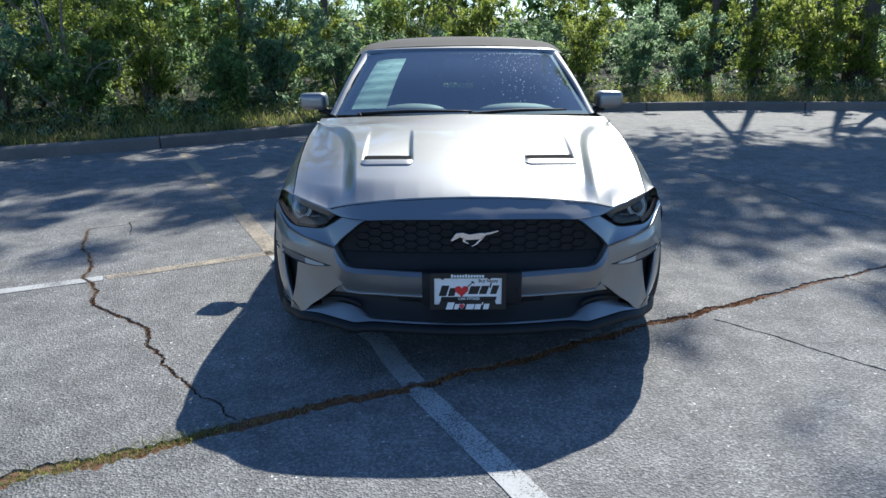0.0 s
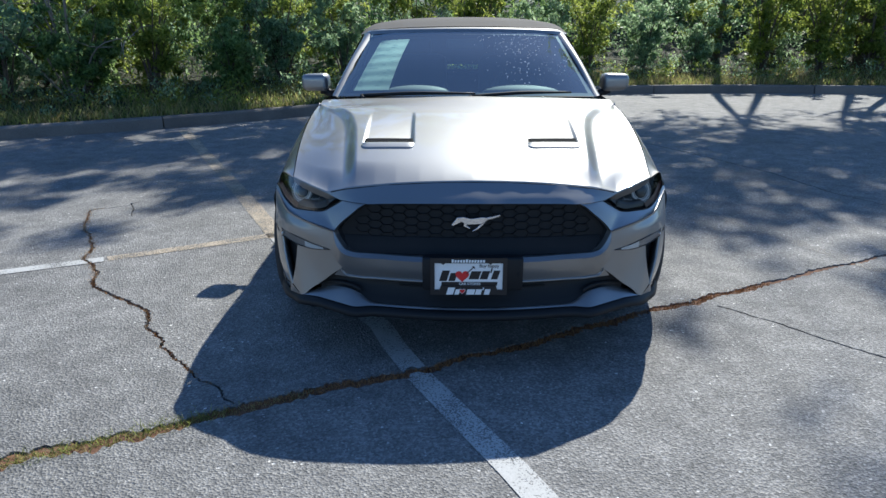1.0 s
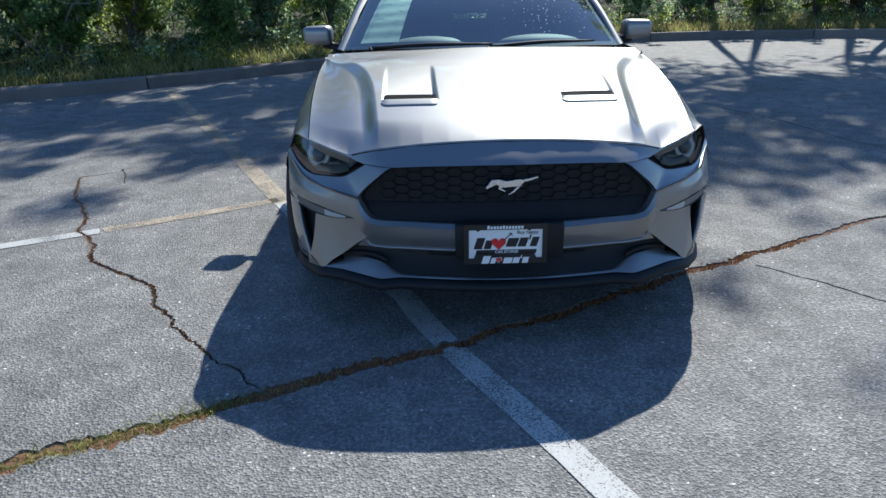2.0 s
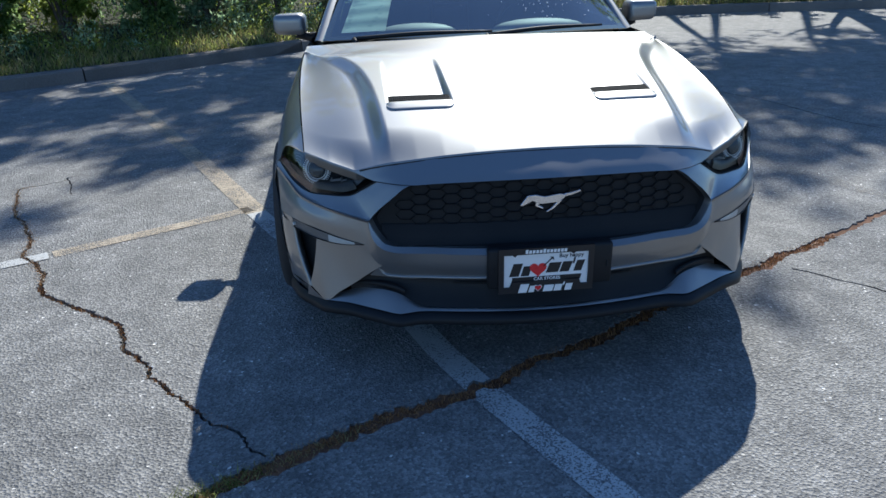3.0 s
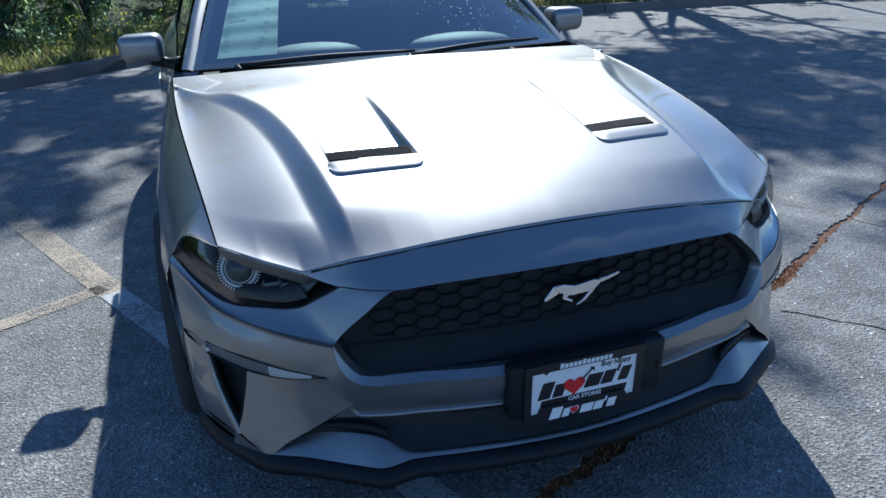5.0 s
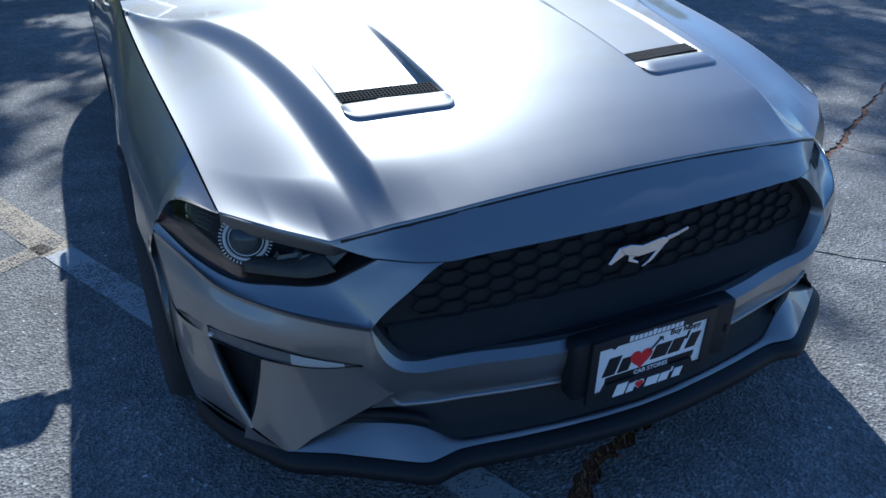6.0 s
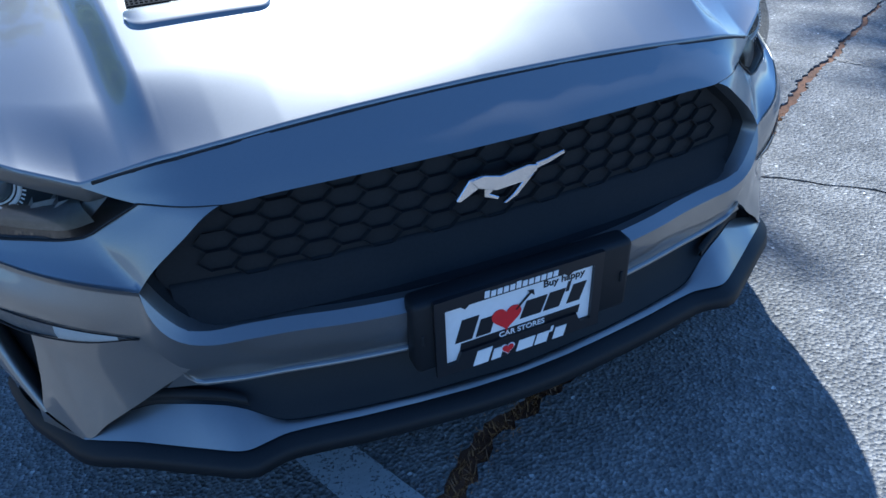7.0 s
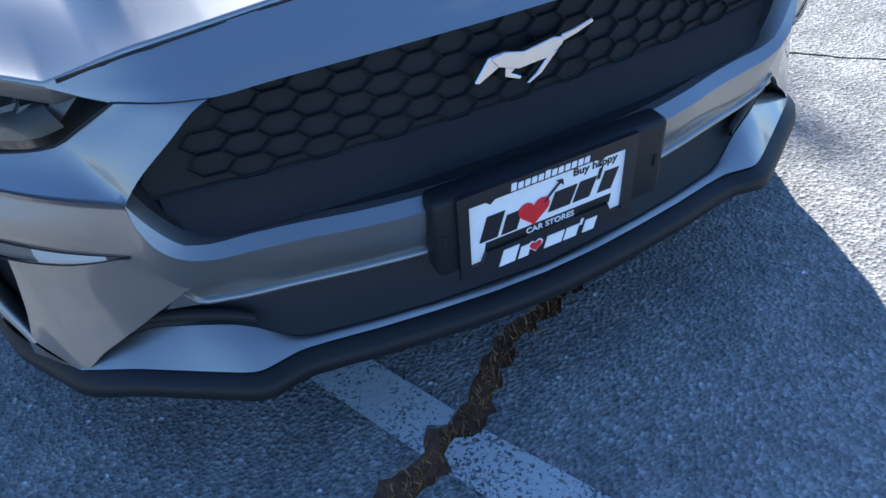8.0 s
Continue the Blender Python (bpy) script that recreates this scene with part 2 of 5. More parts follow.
def curve1(pairs, x):
    """A smooth function through (x, value) pairs."""
    p = np.array(pairs, float)
    d = np.gradient(p[:, 1], p[:, 0])
    k = np.clip(np.searchsorted(p[:, 0], x, side="right") - 1, 0, len(p) - 2)
    h = p[k + 1, 0] - p[k, 0]
    s = np.clip((x - p[k, 0]) / h, 0, 1)
    return (2 * s**3 - 3 * s**2 + 1) * p[k, 1] + (s**3 - 2 * s**2 + s) * h * d[k] + (3 * s**2 - 2 * s**3) * p[k + 1, 1] + (s**3 - s**2) * h * d[k + 1]


def loft_points(curves, n, m):
    rows = np.array([spline(c, n) for c in curves])
    return np.array([spline(rows[:, i], m) for i in range(n)])


def add_grid(bm, g):
    """Adds a grid of points (n x m x 3) as quads."""
    n, m = g.shape[:2]
    vs = [[bm.verts.new(g[i, j]) for j in range(m)] for i in range(n)]
    for i in range(n - 1):
        for j in range(m - 1):
            q = [vs[i][j], vs[i + 1][j], vs[i + 1][j + 1], vs[i][j + 1]]
            if (g[i, j] - g[i, j + 1]).dot(g[i, j] - g[i, j + 1]) < 1e-12:
                q = q[:3]
            if (g[i + 1, j] - g[i + 1, j + 1]).dot(g[i + 1, j] - g[i + 1, j + 1]) < 1e-12 and len(q) == 4:
                q = [vs[i][j], vs[i + 1][j], vs[i][j + 1]]
            bm.faces.new(q)


def flip(g):
    return g * np.array([-1.0, 1.0, 1.0])


def both(bm, curves, n, m):
    g = loft_points(curves, n, m)
    add_grid(bm, g)
    add_grid(bm, flip(g)[::-1])


def full(c):
    """A half curve that starts on the car's middle, made whole."""
    c = [tuple(p) for p in c]
    return [(-x, y, z) for x, y, z in c[:0:-1]] + c


def between(a, b, off, n=9, w=0.5, start=1.0):
    """A curve between two others, pushed out by off, less towards its outer end (and its start, if start is 0)."""
    u = np.linspace(0, 1, n)[:, None]
    return spline(a, n) * (1 - w) + spline(b, n) * w + np.array(off) * (1 - u**4) * (start + (1 - start) * (1 - (1 - u) ** 3))


def box(size, at, bevel=0.0, rot=None, seg=2):
    bm = bmesh.new()
    bmesh.ops.create_cube(bm, size=1.0)
    bmesh.ops.scale(bm, vec=size, verts=bm.verts)
    if bevel:
        bmesh.ops.bevel(bm, geom=list(bm.edges), offset=bevel, segments=seg, affect="EDGES", profile=0.5)
    if rot:
        bmesh.ops.transform(bm, matrix=pose(0, 0, 0, *rot), verts=bm.verts)
    bmesh.ops.translate(bm, vec=at, verts=bm.verts)
    return bm


def tube(bm, pts, radii, sides=8, n=0):
    """A tapered tube along points, closed at its ends."""
    p = spline(pts, n) if n else np.array(pts, float)
    r = np.interp(np.linspace(0, 1, len(p)), np.linspace(0, 1, len(radii)), radii)
    tang = np.gradient(p, axis=0)
    rings = []
    for i in range(len(p)):
        t = Vector(tang[i]).normalized()
        a = t.cross(Vector((0.31, 0.2, 0.93)))
        a = (a if a.length > 1e-3 else t.cross(Vector((1, 0, 0)))).normalized()
        c = t.cross(a)
        rings.append([bm.verts.new(Vector(p[i]) + (a * math.cos(k) + c * math.sin(k)) * r[i]) for k in np.linspace(0, 2 * math.pi, sides, endpoint=False)])
    for u, v in zip(rings, rings[1:]):
        for k in range(sides):
            bm.faces.new((u[k], u[(k + 1) % sides], v[(k + 1) % sides], v[k]))
    bm.faces.new(rings[0][::-1])
    bm.faces.new(rings[-1])


def prism(bm, outline, z0, z1, m=None):
    """A flat outline (x, y pairs, anticlockwise) given depth from z0 to z1, then moved by m."""
    lo = [bm.verts.new((x, y, z0)) for x, y in outline]
    hi = [bm.verts.new((x, y, z1)) for x, y in outline]
    k = len(outline)
    faces = [bm.faces.new(lo[::-1]), bm.faces.new(hi)]
    for i in range(k):
        bm.faces.new((lo[i], lo[(i + 1) % k], hi[(i + 1) % k], hi[i]))
    if m:
        bmesh.ops.transform(bm, matrix=m, verts=lo + hi)
    return faces


# ---- ground with open cracks ----
from mathutils import geometry


def crack_outline(path, widths, step, seed):
    """The jagged outline of a crack that runs along a path."""
    rng = random.Random(seed)
    p = np.array(path, float)
    t = np.r_[0, np.cumsum(np.linalg.norm(np.diff(p, axis=0), axis=1))]
    n = max(int(t[-1] / step), 3)
    u = np.linspace(0, t[-1], n)
    mid = np.c_[np.interp(u, t, p[:, 0]), np.interp(u, t, p[:, 1])]
    w = np.interp(u / t[-1], np.linspace(0, 1, len(widths)), widths)
    d = np.gradient(mid, axis=0)
    d /= np.linalg.norm(d, axis=1)[:, None]
    side = np.c_[-d[:, 1], d[:, 0]]
    def wobble(rough):
        far = np.interp(np.arange(n), np.arange(0, n + 6, 5), [rng.uniform(-1, 1) for _ in range(0, n + 6, 5)])
        return far * (1 - rough) + np.array([rng.uniform(-1, 1) for _ in u]) * rough

    mid += side * wobble(0.35)[:, None] * (w[:, None] * 0.28 + 0.014)
    a = mid + side * (w * (0.5 + 0.30 * wobble(0.5)))[:, None]
    b = mid - side * (w * (0.5 + 0.30 * wobble(0.5)))[:, None]
    return [tuple(q) for q in b] + [tuple(q) for q in a[::-1]]


def sheet(name, outline, holes, z, material, depth=0.03, parent=None):
    """A flat sheet with holes whose rims go down to depth."""
    pts, edges, faces = [Vector(p) for p in outline], [], [list(range(len(outline)))]
    for h in holes:
        base = len(pts)
        pts += [Vector(p) for p in h]
        faces.append(list(range(base, base + len(h))))
    v, e, f, _, _, of = geometry.delaunay_2d_cdt(pts, edges, faces, 0, 1e-6)
    bm = bmesh.new()
    vs = [bm.verts.new((q.x, q.y, z)) for q in v]
    for face, origin in zip(f, of):
        if list(origin) == [0]:
            bm.faces.new([vs[i] for i in face])
    rim = [x for x in bm.edges if len(x.link_faces) == 1 and all(abs(q.co.x) < 50 and abs(q.co.y) < 50 for q in x.verts)]
    if depth:
        got = bmesh.ops.extrude_edge_only(bm, edges=rim)
        bmesh.ops.translate(bm, vec=(0, 0, -depth), verts=[q for q in got["geom"] if isinstance(q, bmesh.types.BMVert)])
    bmesh.ops.delete(bm, geom=[q for q in bm.verts if not q.link_faces], context="VERTS")
    return part(name, bm, material, parent, smooth=False)


CRACK_MAIN = [(-3.4, -1.3), (-1.61, -0.72), (-1.25, -0.53), (-0.9, -0.335), (-0.52, -0.125), (-0.37, -0.085), (-0.247, -0.037), (-0.125, 0.038), (-0.033, 0.10), (0.088, 0.175), (0.22, 0.22), (0.5, 0.40), (0.907, 0.643), (1.3, 0.864), (1.645, 1.04), (2.135, 1.33), (2.66, 1.60), (4.5, 2.6)]
CRACK_LEFT = [(-0.925, -0.29), (-0.97, -0.262), (-1.04, -0.175), (-1.13, -0.10), (-1.17, -0.05), (-1.235, 0.023), (-1.31, 0.094), (-1.353, 0.166), (-1.418, 0.22), (-1.433, 0.28), (-1.504, 0.367), (-1.563, 0.438), (-1.585, 0.54), (-1.64, 0.64), (-1.73, 0.709), (-1.856, 0.808), (-2.005, 0.925), (-2.126, 1.07), (-2.168, 1.205), (-2.27, 1.37), (-2.385, 1.524), (-2.41, 1.716), (-2.58, 2.02), (-2.715, 2.216), (-2.84, 2.56), (-2.89, 2.71), (-2.777, 2.761), (-2.661, 2.83), (-2.63, 2.961)]
CRACK_SPUR = [(-2.66, 2.93), (-2.57, 2.72), (-2.50, 2.52)]
CRACK_RIGHT = [(1.30, 0.74), (1.533, 0.487), (1.70, 0.272), (1.825, 0.119), (2.4, -0.5)]
CRACK_FAR = [(2.2, 5.9), (2.94, 4.25), (3.125, 3.37), (3.37, 2.86), (3.9, 1.9)]
cracks = [
    crack_outline(CRACK_MAIN, (0.10, 0.080, 0.066, 0.062, 0.056, 0.034, 0.018, 0.014), 0.018, 1),
    crack_outline(CRACK_LEFT, (0.010, 0.017, 0.025, 0.024, 0.020, 0.016, 0.006), 0.014, 2),
    crack_outline(CRACK_SPUR, (0.012, 0.006), 0.03, 3),
    crack_outline(CRACK_RIGHT, (0.010, 0.016, 0.012), 0.03, 4),
    crack_outline(CRACK_FAR, (0.01, 0.014, 0.01), 0.05, 5),
]
ground = sheet("ground", [(-900, -900), (900, -900), (900, 900), (-900, 900)], cracks, 0.0, ASPHALT, 0.02)
tagged(ground, "weathered grey asphalt car park crossed by open cracks", "ground", kind="structure")
# bed of the cracks; their inner shade is put into its dark colour
bm = bmesh.new()
bmesh.ops.create_grid(bm, x_segments=8, y_segments=8, size=5.0)
bmesh.ops.translate(bm, vec=(0.3, 2.0, -0.018), verts=bm.verts)
tagged(part("soil_bed", bm, CRACK, None, smooth=False), "soil at the bottom of the asphalt cracks, dark with painted-in shade", "soil", kind="structure")
bm = bmesh.new()
p = spline([(x, y, 0) for x, y in CRACK_MAIN], 160)
rngc = random.Random(9)
add_grid(bm, np.array([[(x - 0.03 * k, y + 0.055 * k, -0.006 - 0.004 * rngc.random()) for k in (-1, -0.3, 0.3, 1)] for x, y, _ in p]))
tagged(part("crack_filling", bm, SOIL, None), "brown dry soil and leaf litter filling the widest crack", "soil", kind="structure")


def stripe(path, width):
    p = np.array(path, float)
    d = np.gradient(p, axis=0)
    d /= np.linalg.norm(d, axis=1)[:, None]
    side = np.c_[-d[:, 1], d[:, 0]] * width / 2
    return [tuple(q) for q in p - side] + [tuple(q) for q in (p + side)[::-1]]


for path, width, m, label in (
    ([(0.42, -1.38), (0.118, -0.731), (-0.215, -0.08), (-0.345, 0.22), (-0.43, 0.46), (-0.92, 1.24), (-1.26, 1.95)], 0.11, LINE, "worn white parking line painted on the asphalt"),
    ([(-1.26, 1.95), (-1.86, 3.25), (-3.62, 6.9)], 0.13, LINE_OLD, "old tan parking line, almost worn away"),
    ([(-5.2, 0.02), (-2.74, 1.227), (-2.24, 1.475)], 0.095, LINE, "worn white parking line painted on the asphalt"),
    ([(-2.22, 1.485), (-1.448, 1.923), (-1.30, 2.02)], 0.095, LINE_OLD, "old tan parking line, almost worn away"),
    ([(3.2, -0.4), (2.42, 1.36), (2.17, 1.93), (1.3, 3.9)], 0.12, LINE_FAINT, "old tan parking line, almost worn away"),
):
    line = sheet("parking_line", stripe(path, width), cracks[:2], 0.004, m, 0)
    tagged(line, label, "parking line", "parking lines", "structure")

# ---- kerb, bank ----
KERB = [(-16.0, 0.9), (-9.0, 4.1), (-5.44, 6.15), (-3.83, 7.1), (-2.39, 8.2), (-0.6, 9.7), (1.2, 10.95), (3.0, 11.5), (5.0, 11.72), (7.6, 11.5), (12.0, 11.1), (22.0, 10.2)]
kerb_line = spline([(x, y, 0) for x, y in KERB], 140)[:, :2]
arc = np.r_[0, np.cumsum(np.linalg.norm(np.diff(kerb_line, axis=0), axis=1))]


def kerb_at(s):
    return np.array([np.interp(s, arc, kerb_line[:, 0]), np.interp(s, arc, kerb_line[:, 1])])


def off_kerb(s, away):
    """A place at s metres along the kerb and so far behind it."""
    a, b = kerb_at(s - 0.2), kerb_at(s + 0.2)
    d = (b - a) / np.linalg.norm(b - a)
    return kerb_at(s) + np.array([-d[1], d[0]]) * away


kerb = tagged(new("kerb"), "weathered grey concrete kerb of jointed blocks", "kerb", kind="structure")
JOINT = float(arc[np.argmin(np.linalg.norm(kerb_line - np.array([-3.83, 7.1]), axis=1))]) % 3.05
s0 = JOINT - 3.05
while s0 < arc[-1] - 0.5:
    a, b = max(s0 + 0.008, 0), min(s0 + 3.042, arc[-1])
    bm = bmesh.new()
    rings = []
    for s in np.linspace(a, b, 7):
        prof = [(0.0, 0.0), (0.012, 0.13), (0.035, 0.152), (0.15, 0.155), (0.16, 0.0)]
        rings.append([(*off_kerb(s, w), z) for w, z in prof])
    add_grid(bm, np.array(rings))
    bmesh.ops.holes_fill(bm, edges=bm.edges, sides=0)
    part("kerb_block", bm, CONCRETE, kerb, smooth=False)
    s0 += 3.05

bm = bmesh.new()
rows = []
for s in np.linspace(0, arc[-1], 90):
    rows.append([(*off_kerb(s, w), z + 0.05 * noise.noise(Vector((s * 0.7, w, 0))) * (w > 0.3)) for w, z in ((0.155, 0.12), (0.3, 0.14), (0.8, 0.17), (1.6, 0.22), (2.6, 0.30), (4.5, 0.5), (8, 0.9), (14, 1.4), (30, 2.2), (120, 4.0))])
add_grid(bm, np.array(rows))
BANK = mat("bank_soil", (0.032, 0.036, 0.018), 0.95, 0, 0.5, 2, 40, 0.02)
tagged(part("bank", bm, BANK), "earth bank with leaf litter behind the kerb", "ground", kind="structure")

# ---- car ----
car = tagged(new("car"), "silver convertible car with brown soft top parked across the lines", "car")

# styling lines of the right half; x from the middle outwards, y from the nose backwards
SEAM = [(0, 0.14, 0.783), (0.22, 0.143, 0.778), (0.41, 0.155, 0.763), (0.54, 0.185, 0.7425), (0.616, 0.218, 0.72)]
NOSE = [(0, 0.059, 0.711), (0.2, 0.067, 0.7095), (0.36, 0.083, 0.7055), (0.44, 0.095, 0.7015), (0.481, 0.112, 0.7015), (0.549, 0.165, 0.699), (0.616, 0.218, 0.718)]
G_TOP = NOSE[:4]
G_LEFT = [(0.44, 0.095, 0.7015), (0.455, 0.0955, 0.695), (0.50, 0.100, 0.660), (0.565, 0.117, 0.600), (0.582, 0.122, 0.578)]
G_BOT = [(0.582, 0.122, 0.578), (0.571, 0.116, 0.554), (0.550, 0.108, 0.520), (0.534, 0.103, 0.503), (0.510, 0.099, 0.495), (0.444, 0.093, 0.490), (0.38, 0.081, 0.489), (0.3, 0.059, 0.489), (0.2, 0.040, 0.489), (0, 0.031, 0.489)]
FACET = [(0.582, 0.122, 0.578), (0.580, 0.111, 0.548), (0.560, 0.096, 0.504), (0.540, 0.090, 0.488), (0.512, 0.083, 0.479), (0.444, 0.073, 0.474), (0.38, 0.060, 0.474), (0.3, 0.038, 0.474), (0.2, 0.019, 0.474), (0, 0.010, 0.474)]
HL_IN = [(0.549, 0.165, 0.699), (0.59, 0.190, 0.672), (0.629, 0.209, 0.645)]
CREASE = [(0.582, 0.122, 0.578), (0.660, 0.165, 0.592), (0.747, 0.248, 0.600), (0.818, 0.338, 0.612), (0.872, 0.455, 0.640), (0.915, 0.55, 0.668)]
HL_BOT = [(0.629, 0.209, 0.645), (0.645, 0.219, 0.640), (0.72, 0.277, 0.629), (0.78, 0.329, 0.624), (0.845, 0.43, 0.640), (0.903, 0.55, 0.685)]
TURN_UP = [(0.602, 0.130, 0.494), (0.68, 0.175, 0.506), (0.76, 0.240, 0.518), (0.855, 0.356, 0.524), (0.905, 0.46, 0.520)]
TURN_LOW = [(0.602, 0.130, 0.494), (0.68, 0.177, 0.482), (0.76, 0.243, 0.482), (0.855, 0.36, 0.490), (0.905, 0.46, 0.505)]
BAND_LOW = [(0.602, 0.130, 0.494), (0.578, 0.123, 0.45), (0.558, 0.118, 0.418), (0.545, 0.120, 0.394), (0.50, 0.110, 0.386), (0.4, 0.086, 0.386), (0.3, 0.062, 0.387), (0.2, 0.043, 0.388), (0, 0.030, 0.389)]
EDGE = [(0, 0.014, 0.265), (0.1, 0.019, 0.264), (0.2, 0.031, 0.263), (0.3, 0.044, 0.264), (0.38, 0.058, 0.265), (0.43, 0.065, 0.265), (0.465, 0.060, 0.264), (0.495, 0.056, 0.263), (0.515, 0.063, 0.264), (0.55, 0.084, 0.266), (0.61, 0.122, 0.268), (0.668, 0.159, 0.270), (0.728, 0.200, 0.262), (0.752, 0.222, 0.256)]
LEDGE = [(0, 0.026, 0.271), (0.2, 0.043, 0.270), (0.3, 0.058, 0.271), (0.4, 0.078, 0.272), (0.43, 0.086, 0.276), (0.455, 0.097, 0.290), (0.48, 0.109, 0.306), (0.51, 0.121, 0.317), (0.555, 0.143, 0.321), (0.62, 0.186, 0.313), (0.66, 0.206, 0.300), (0.70, 0.218, 0.284), (0.752, 0.234, 0.258)]
POD_OUT = [(0.764, 0.266, 0.482), (0.778, 0.279, 0.42), (0.795, 0.292, 0.34), (0.812, 0.305, 0.283)]
BLADE = [(0.868, 0.385, 0.495), (0.862, 0.375, 0.44), (0.845, 0.345, 0.36), (0.819, 0.312, 0.278)]

bm = bmesh.new()
add_grid(bm, loft_points([full(SEAM), full(between(SEAM, NOSE, (0, 0, 0), 9, 0.35)), full(between(SEAM, NOSE, (0, -0.0008, 0.0006), 9, 0.76)), full(NOSE)], 81, 13))
add_grid(bm, loft_points([full(SEAM), full([(x, y + 0.03, z - 0.03) for x, y, z in SEAM])], 81, 3))
part("nose_panel", bm, PAINT, car, "silver strip between the hood and the grille")
bm = bmesh.new()
both(bm, [G_LEFT, between(G_LEFT, HL_IN, (0.0, -0.004, 0.004)), HL_IN], 15, 9)
both(bm, [CREASE, between(CREASE, HL_BOT, (0, 0.006, -0.004), start=0.0), HL_BOT], 24, 9)
both(bm, [CREASE, between(CREASE, TURN_UP, (0.006, -0.010, 0), start=0.0), TURN_UP], 24, 11)
both(bm, [[(x, y + 0.012, z + 0.01) for x, y, z in TURN_UP], [(x - 0.01, y + 0.012, z - 0.01) for x, y, z in TURN_LOW]], 20, 3)
both(bm, [[(0.752, 0.226, 0.25), (0.785, 0.264, 0.262), (0.819, 0.313, 0.279)], [(0.752, 0.235, 0.215), (0.80, 0.30, 0.215), (0.83, 0.34, 0.215)]], 6, 3)
bot, low, fold = G_BOT[::-1], BAND_LOW[::-1], FACET[::-1]
add_grid(bm, loft_points([full(fold), full(between(fold, low, (0, -0.004, 0), 15, 0.5)), full(low)], 81, 11))
bead = lambda dy, dz: full([(x, y + dy, z + dz) for x, y, z in low[:-2]])
add_grid(bm, loft_points([bead(0, 0.001), bead(-0.006, -0.002), bead(-0.007, -0.005), bead(-0.004, -0.009), bead(0.045, -0.010)], 81, 13))
both(bm, [[(0.558, 0.118, 0.418), (0.545, 0.120, 0.394), (0.51, 0.112, 0.377)], [(0.556, 0.118, 0.418), (0.572, 0.128, 0.400), (0.590, 0.138, 0.378)]], 7, 3)
bmesh.ops.remove_doubles(bm, verts=bm.verts, dist=0.0009)
# flat strip under the grille, and the rim of its opening
add_grid(bm, loft_points([full(bot), full(fold)], 81, 4))
g_loop = [tuple(p) for p in np.vstack([spline(G_TOP, 20), spline(G_LEFT, 14)[1:], spline(G_BOT, 30)[1:]])]


def shrunk(kx, dy, up, down):
    """The grille's outline drawn in towards its middle and back."""
    return [(x * kx, y + dy, 0.612 + (z - 0.612) * (up if z > 0.612 else down)) for x, y, z in g_loop]


inner, lip = shrunk(0.978, 0.026, 0.965, 0.985), shrunk(0.992, 0.006, 0.985, 0.995)
for sgn in (1, -1):
    g = np.array([g_loop, lip, inner]).transpose(1, 0, 2) * np.array([sgn, 1, 1])
    add_grid(bm, g[::sgn])
part("front_bumper", bm, PAINT, car, "silver bumper in shade with creased cheeks")

def one_side(bm, sgn, curves, n, m):
    add_grid(bm, loft_points(curves, n, m) * np.array([sgn, 1, 1]))


# triangular pod under the turn lamp; the side intake's inner walls, its bright blade and the corner behind it
POD_TOP = [(0.602, 0.130, 0.494), (0.65, 0.163, 0.485), (0.71, 0.212, 0.482), (0.764, 0.266, 0.482)]
POD_BASE = [(0.545, 0.110, 0.423), (0.591, 0.131, 0.389), (0.646, 0.165, 0.340), (0.702, 0.193, 0.297), (0.752, 0.222, 0.254)]
CORNER = [(0.912, 0.545, 0.51), (0.918, 0.56, 0.44), (0.918, 0.56, 0.34), (0.905, 0.545, 0.23)]
for sgn in (-1, 1):
    bm = bmesh.new()
    one_side(bm, sgn, [POD_TOP + POD_OUT[1:], POD_BASE + [(0.782, 0.264, 0.264), (0.812, 0.305, 0.283)]], 33, 9)
    one_side(bm, sgn, [POD_BASE, [(x - 0.004, y + 0.06, z + 0.004) for x, y, z in POD_BASE]], 17, 3)
    part("bumper_pod", bm, PAINT, car, "silver triangular pod of the bumper")
    bm = bmesh.new()
    one_side(bm, sgn, [BLADE, [(x - 0.012, y - 0.016, z) for x, y, z in BLADE], [(x - 0.022, y + 0.004, z + 0.002) for x, y, z in BLADE], [(x - 0.018, y + 0.06, z) for x, y, z in BLADE]], 13, 9)
    one_side(bm, sgn, [BLADE, between(BLADE, CORNER, (0.012, -0.01, 0)), CORNER], 13, 9)
    one_side(bm, sgn, [[TURN_UP[3], TURN_UP[4], (0.912, 0.545, 0.51)], [BLADE[0], (0.895, 0.45, 0.500), (0.912, 0.545, 0.51)]], 6, 3)
    one_side(bm, sgn, [[TURN_UP[3], BLADE[0]], [TURN_LOW[3], BLADE[0]]], 3, 3)
    one_side(bm, sgn, [[(0.856, 0.372, 0.53), (0.893, 0.455, 0.53), (0.908, 0.547, 0.53)], [(0.855, 0.385, 0.455), (0.891, 0.458, 0.455), (0.911, 0.55, 0.455)]], 6, 3)
    one_side(bm, sgn, [[(0.819, 0.312, 0.278), (0.86, 0.42, 0.25), (0.905, 0.545, 0.23)], [(0.80, 0.31, 0.235), (0.85, 0.42, 0.225), (0.90, 0.545, 0.21)]], 8, 3)
    one_side(bm, sgn, [[(0.915, 0.55, 0.668), (0.916, 0.548, 0.58), (0.912, 0.545, 0.51)], [(0.905, 0.46, 0.520), (0.909, 0.5, 0.515), (0.912, 0.545, 0.51)]], 6, 3)
    part("bumper_corner", bm, PAINT, car, "silver corner of the bumper with a thin blade")


bm = bmesh.new()
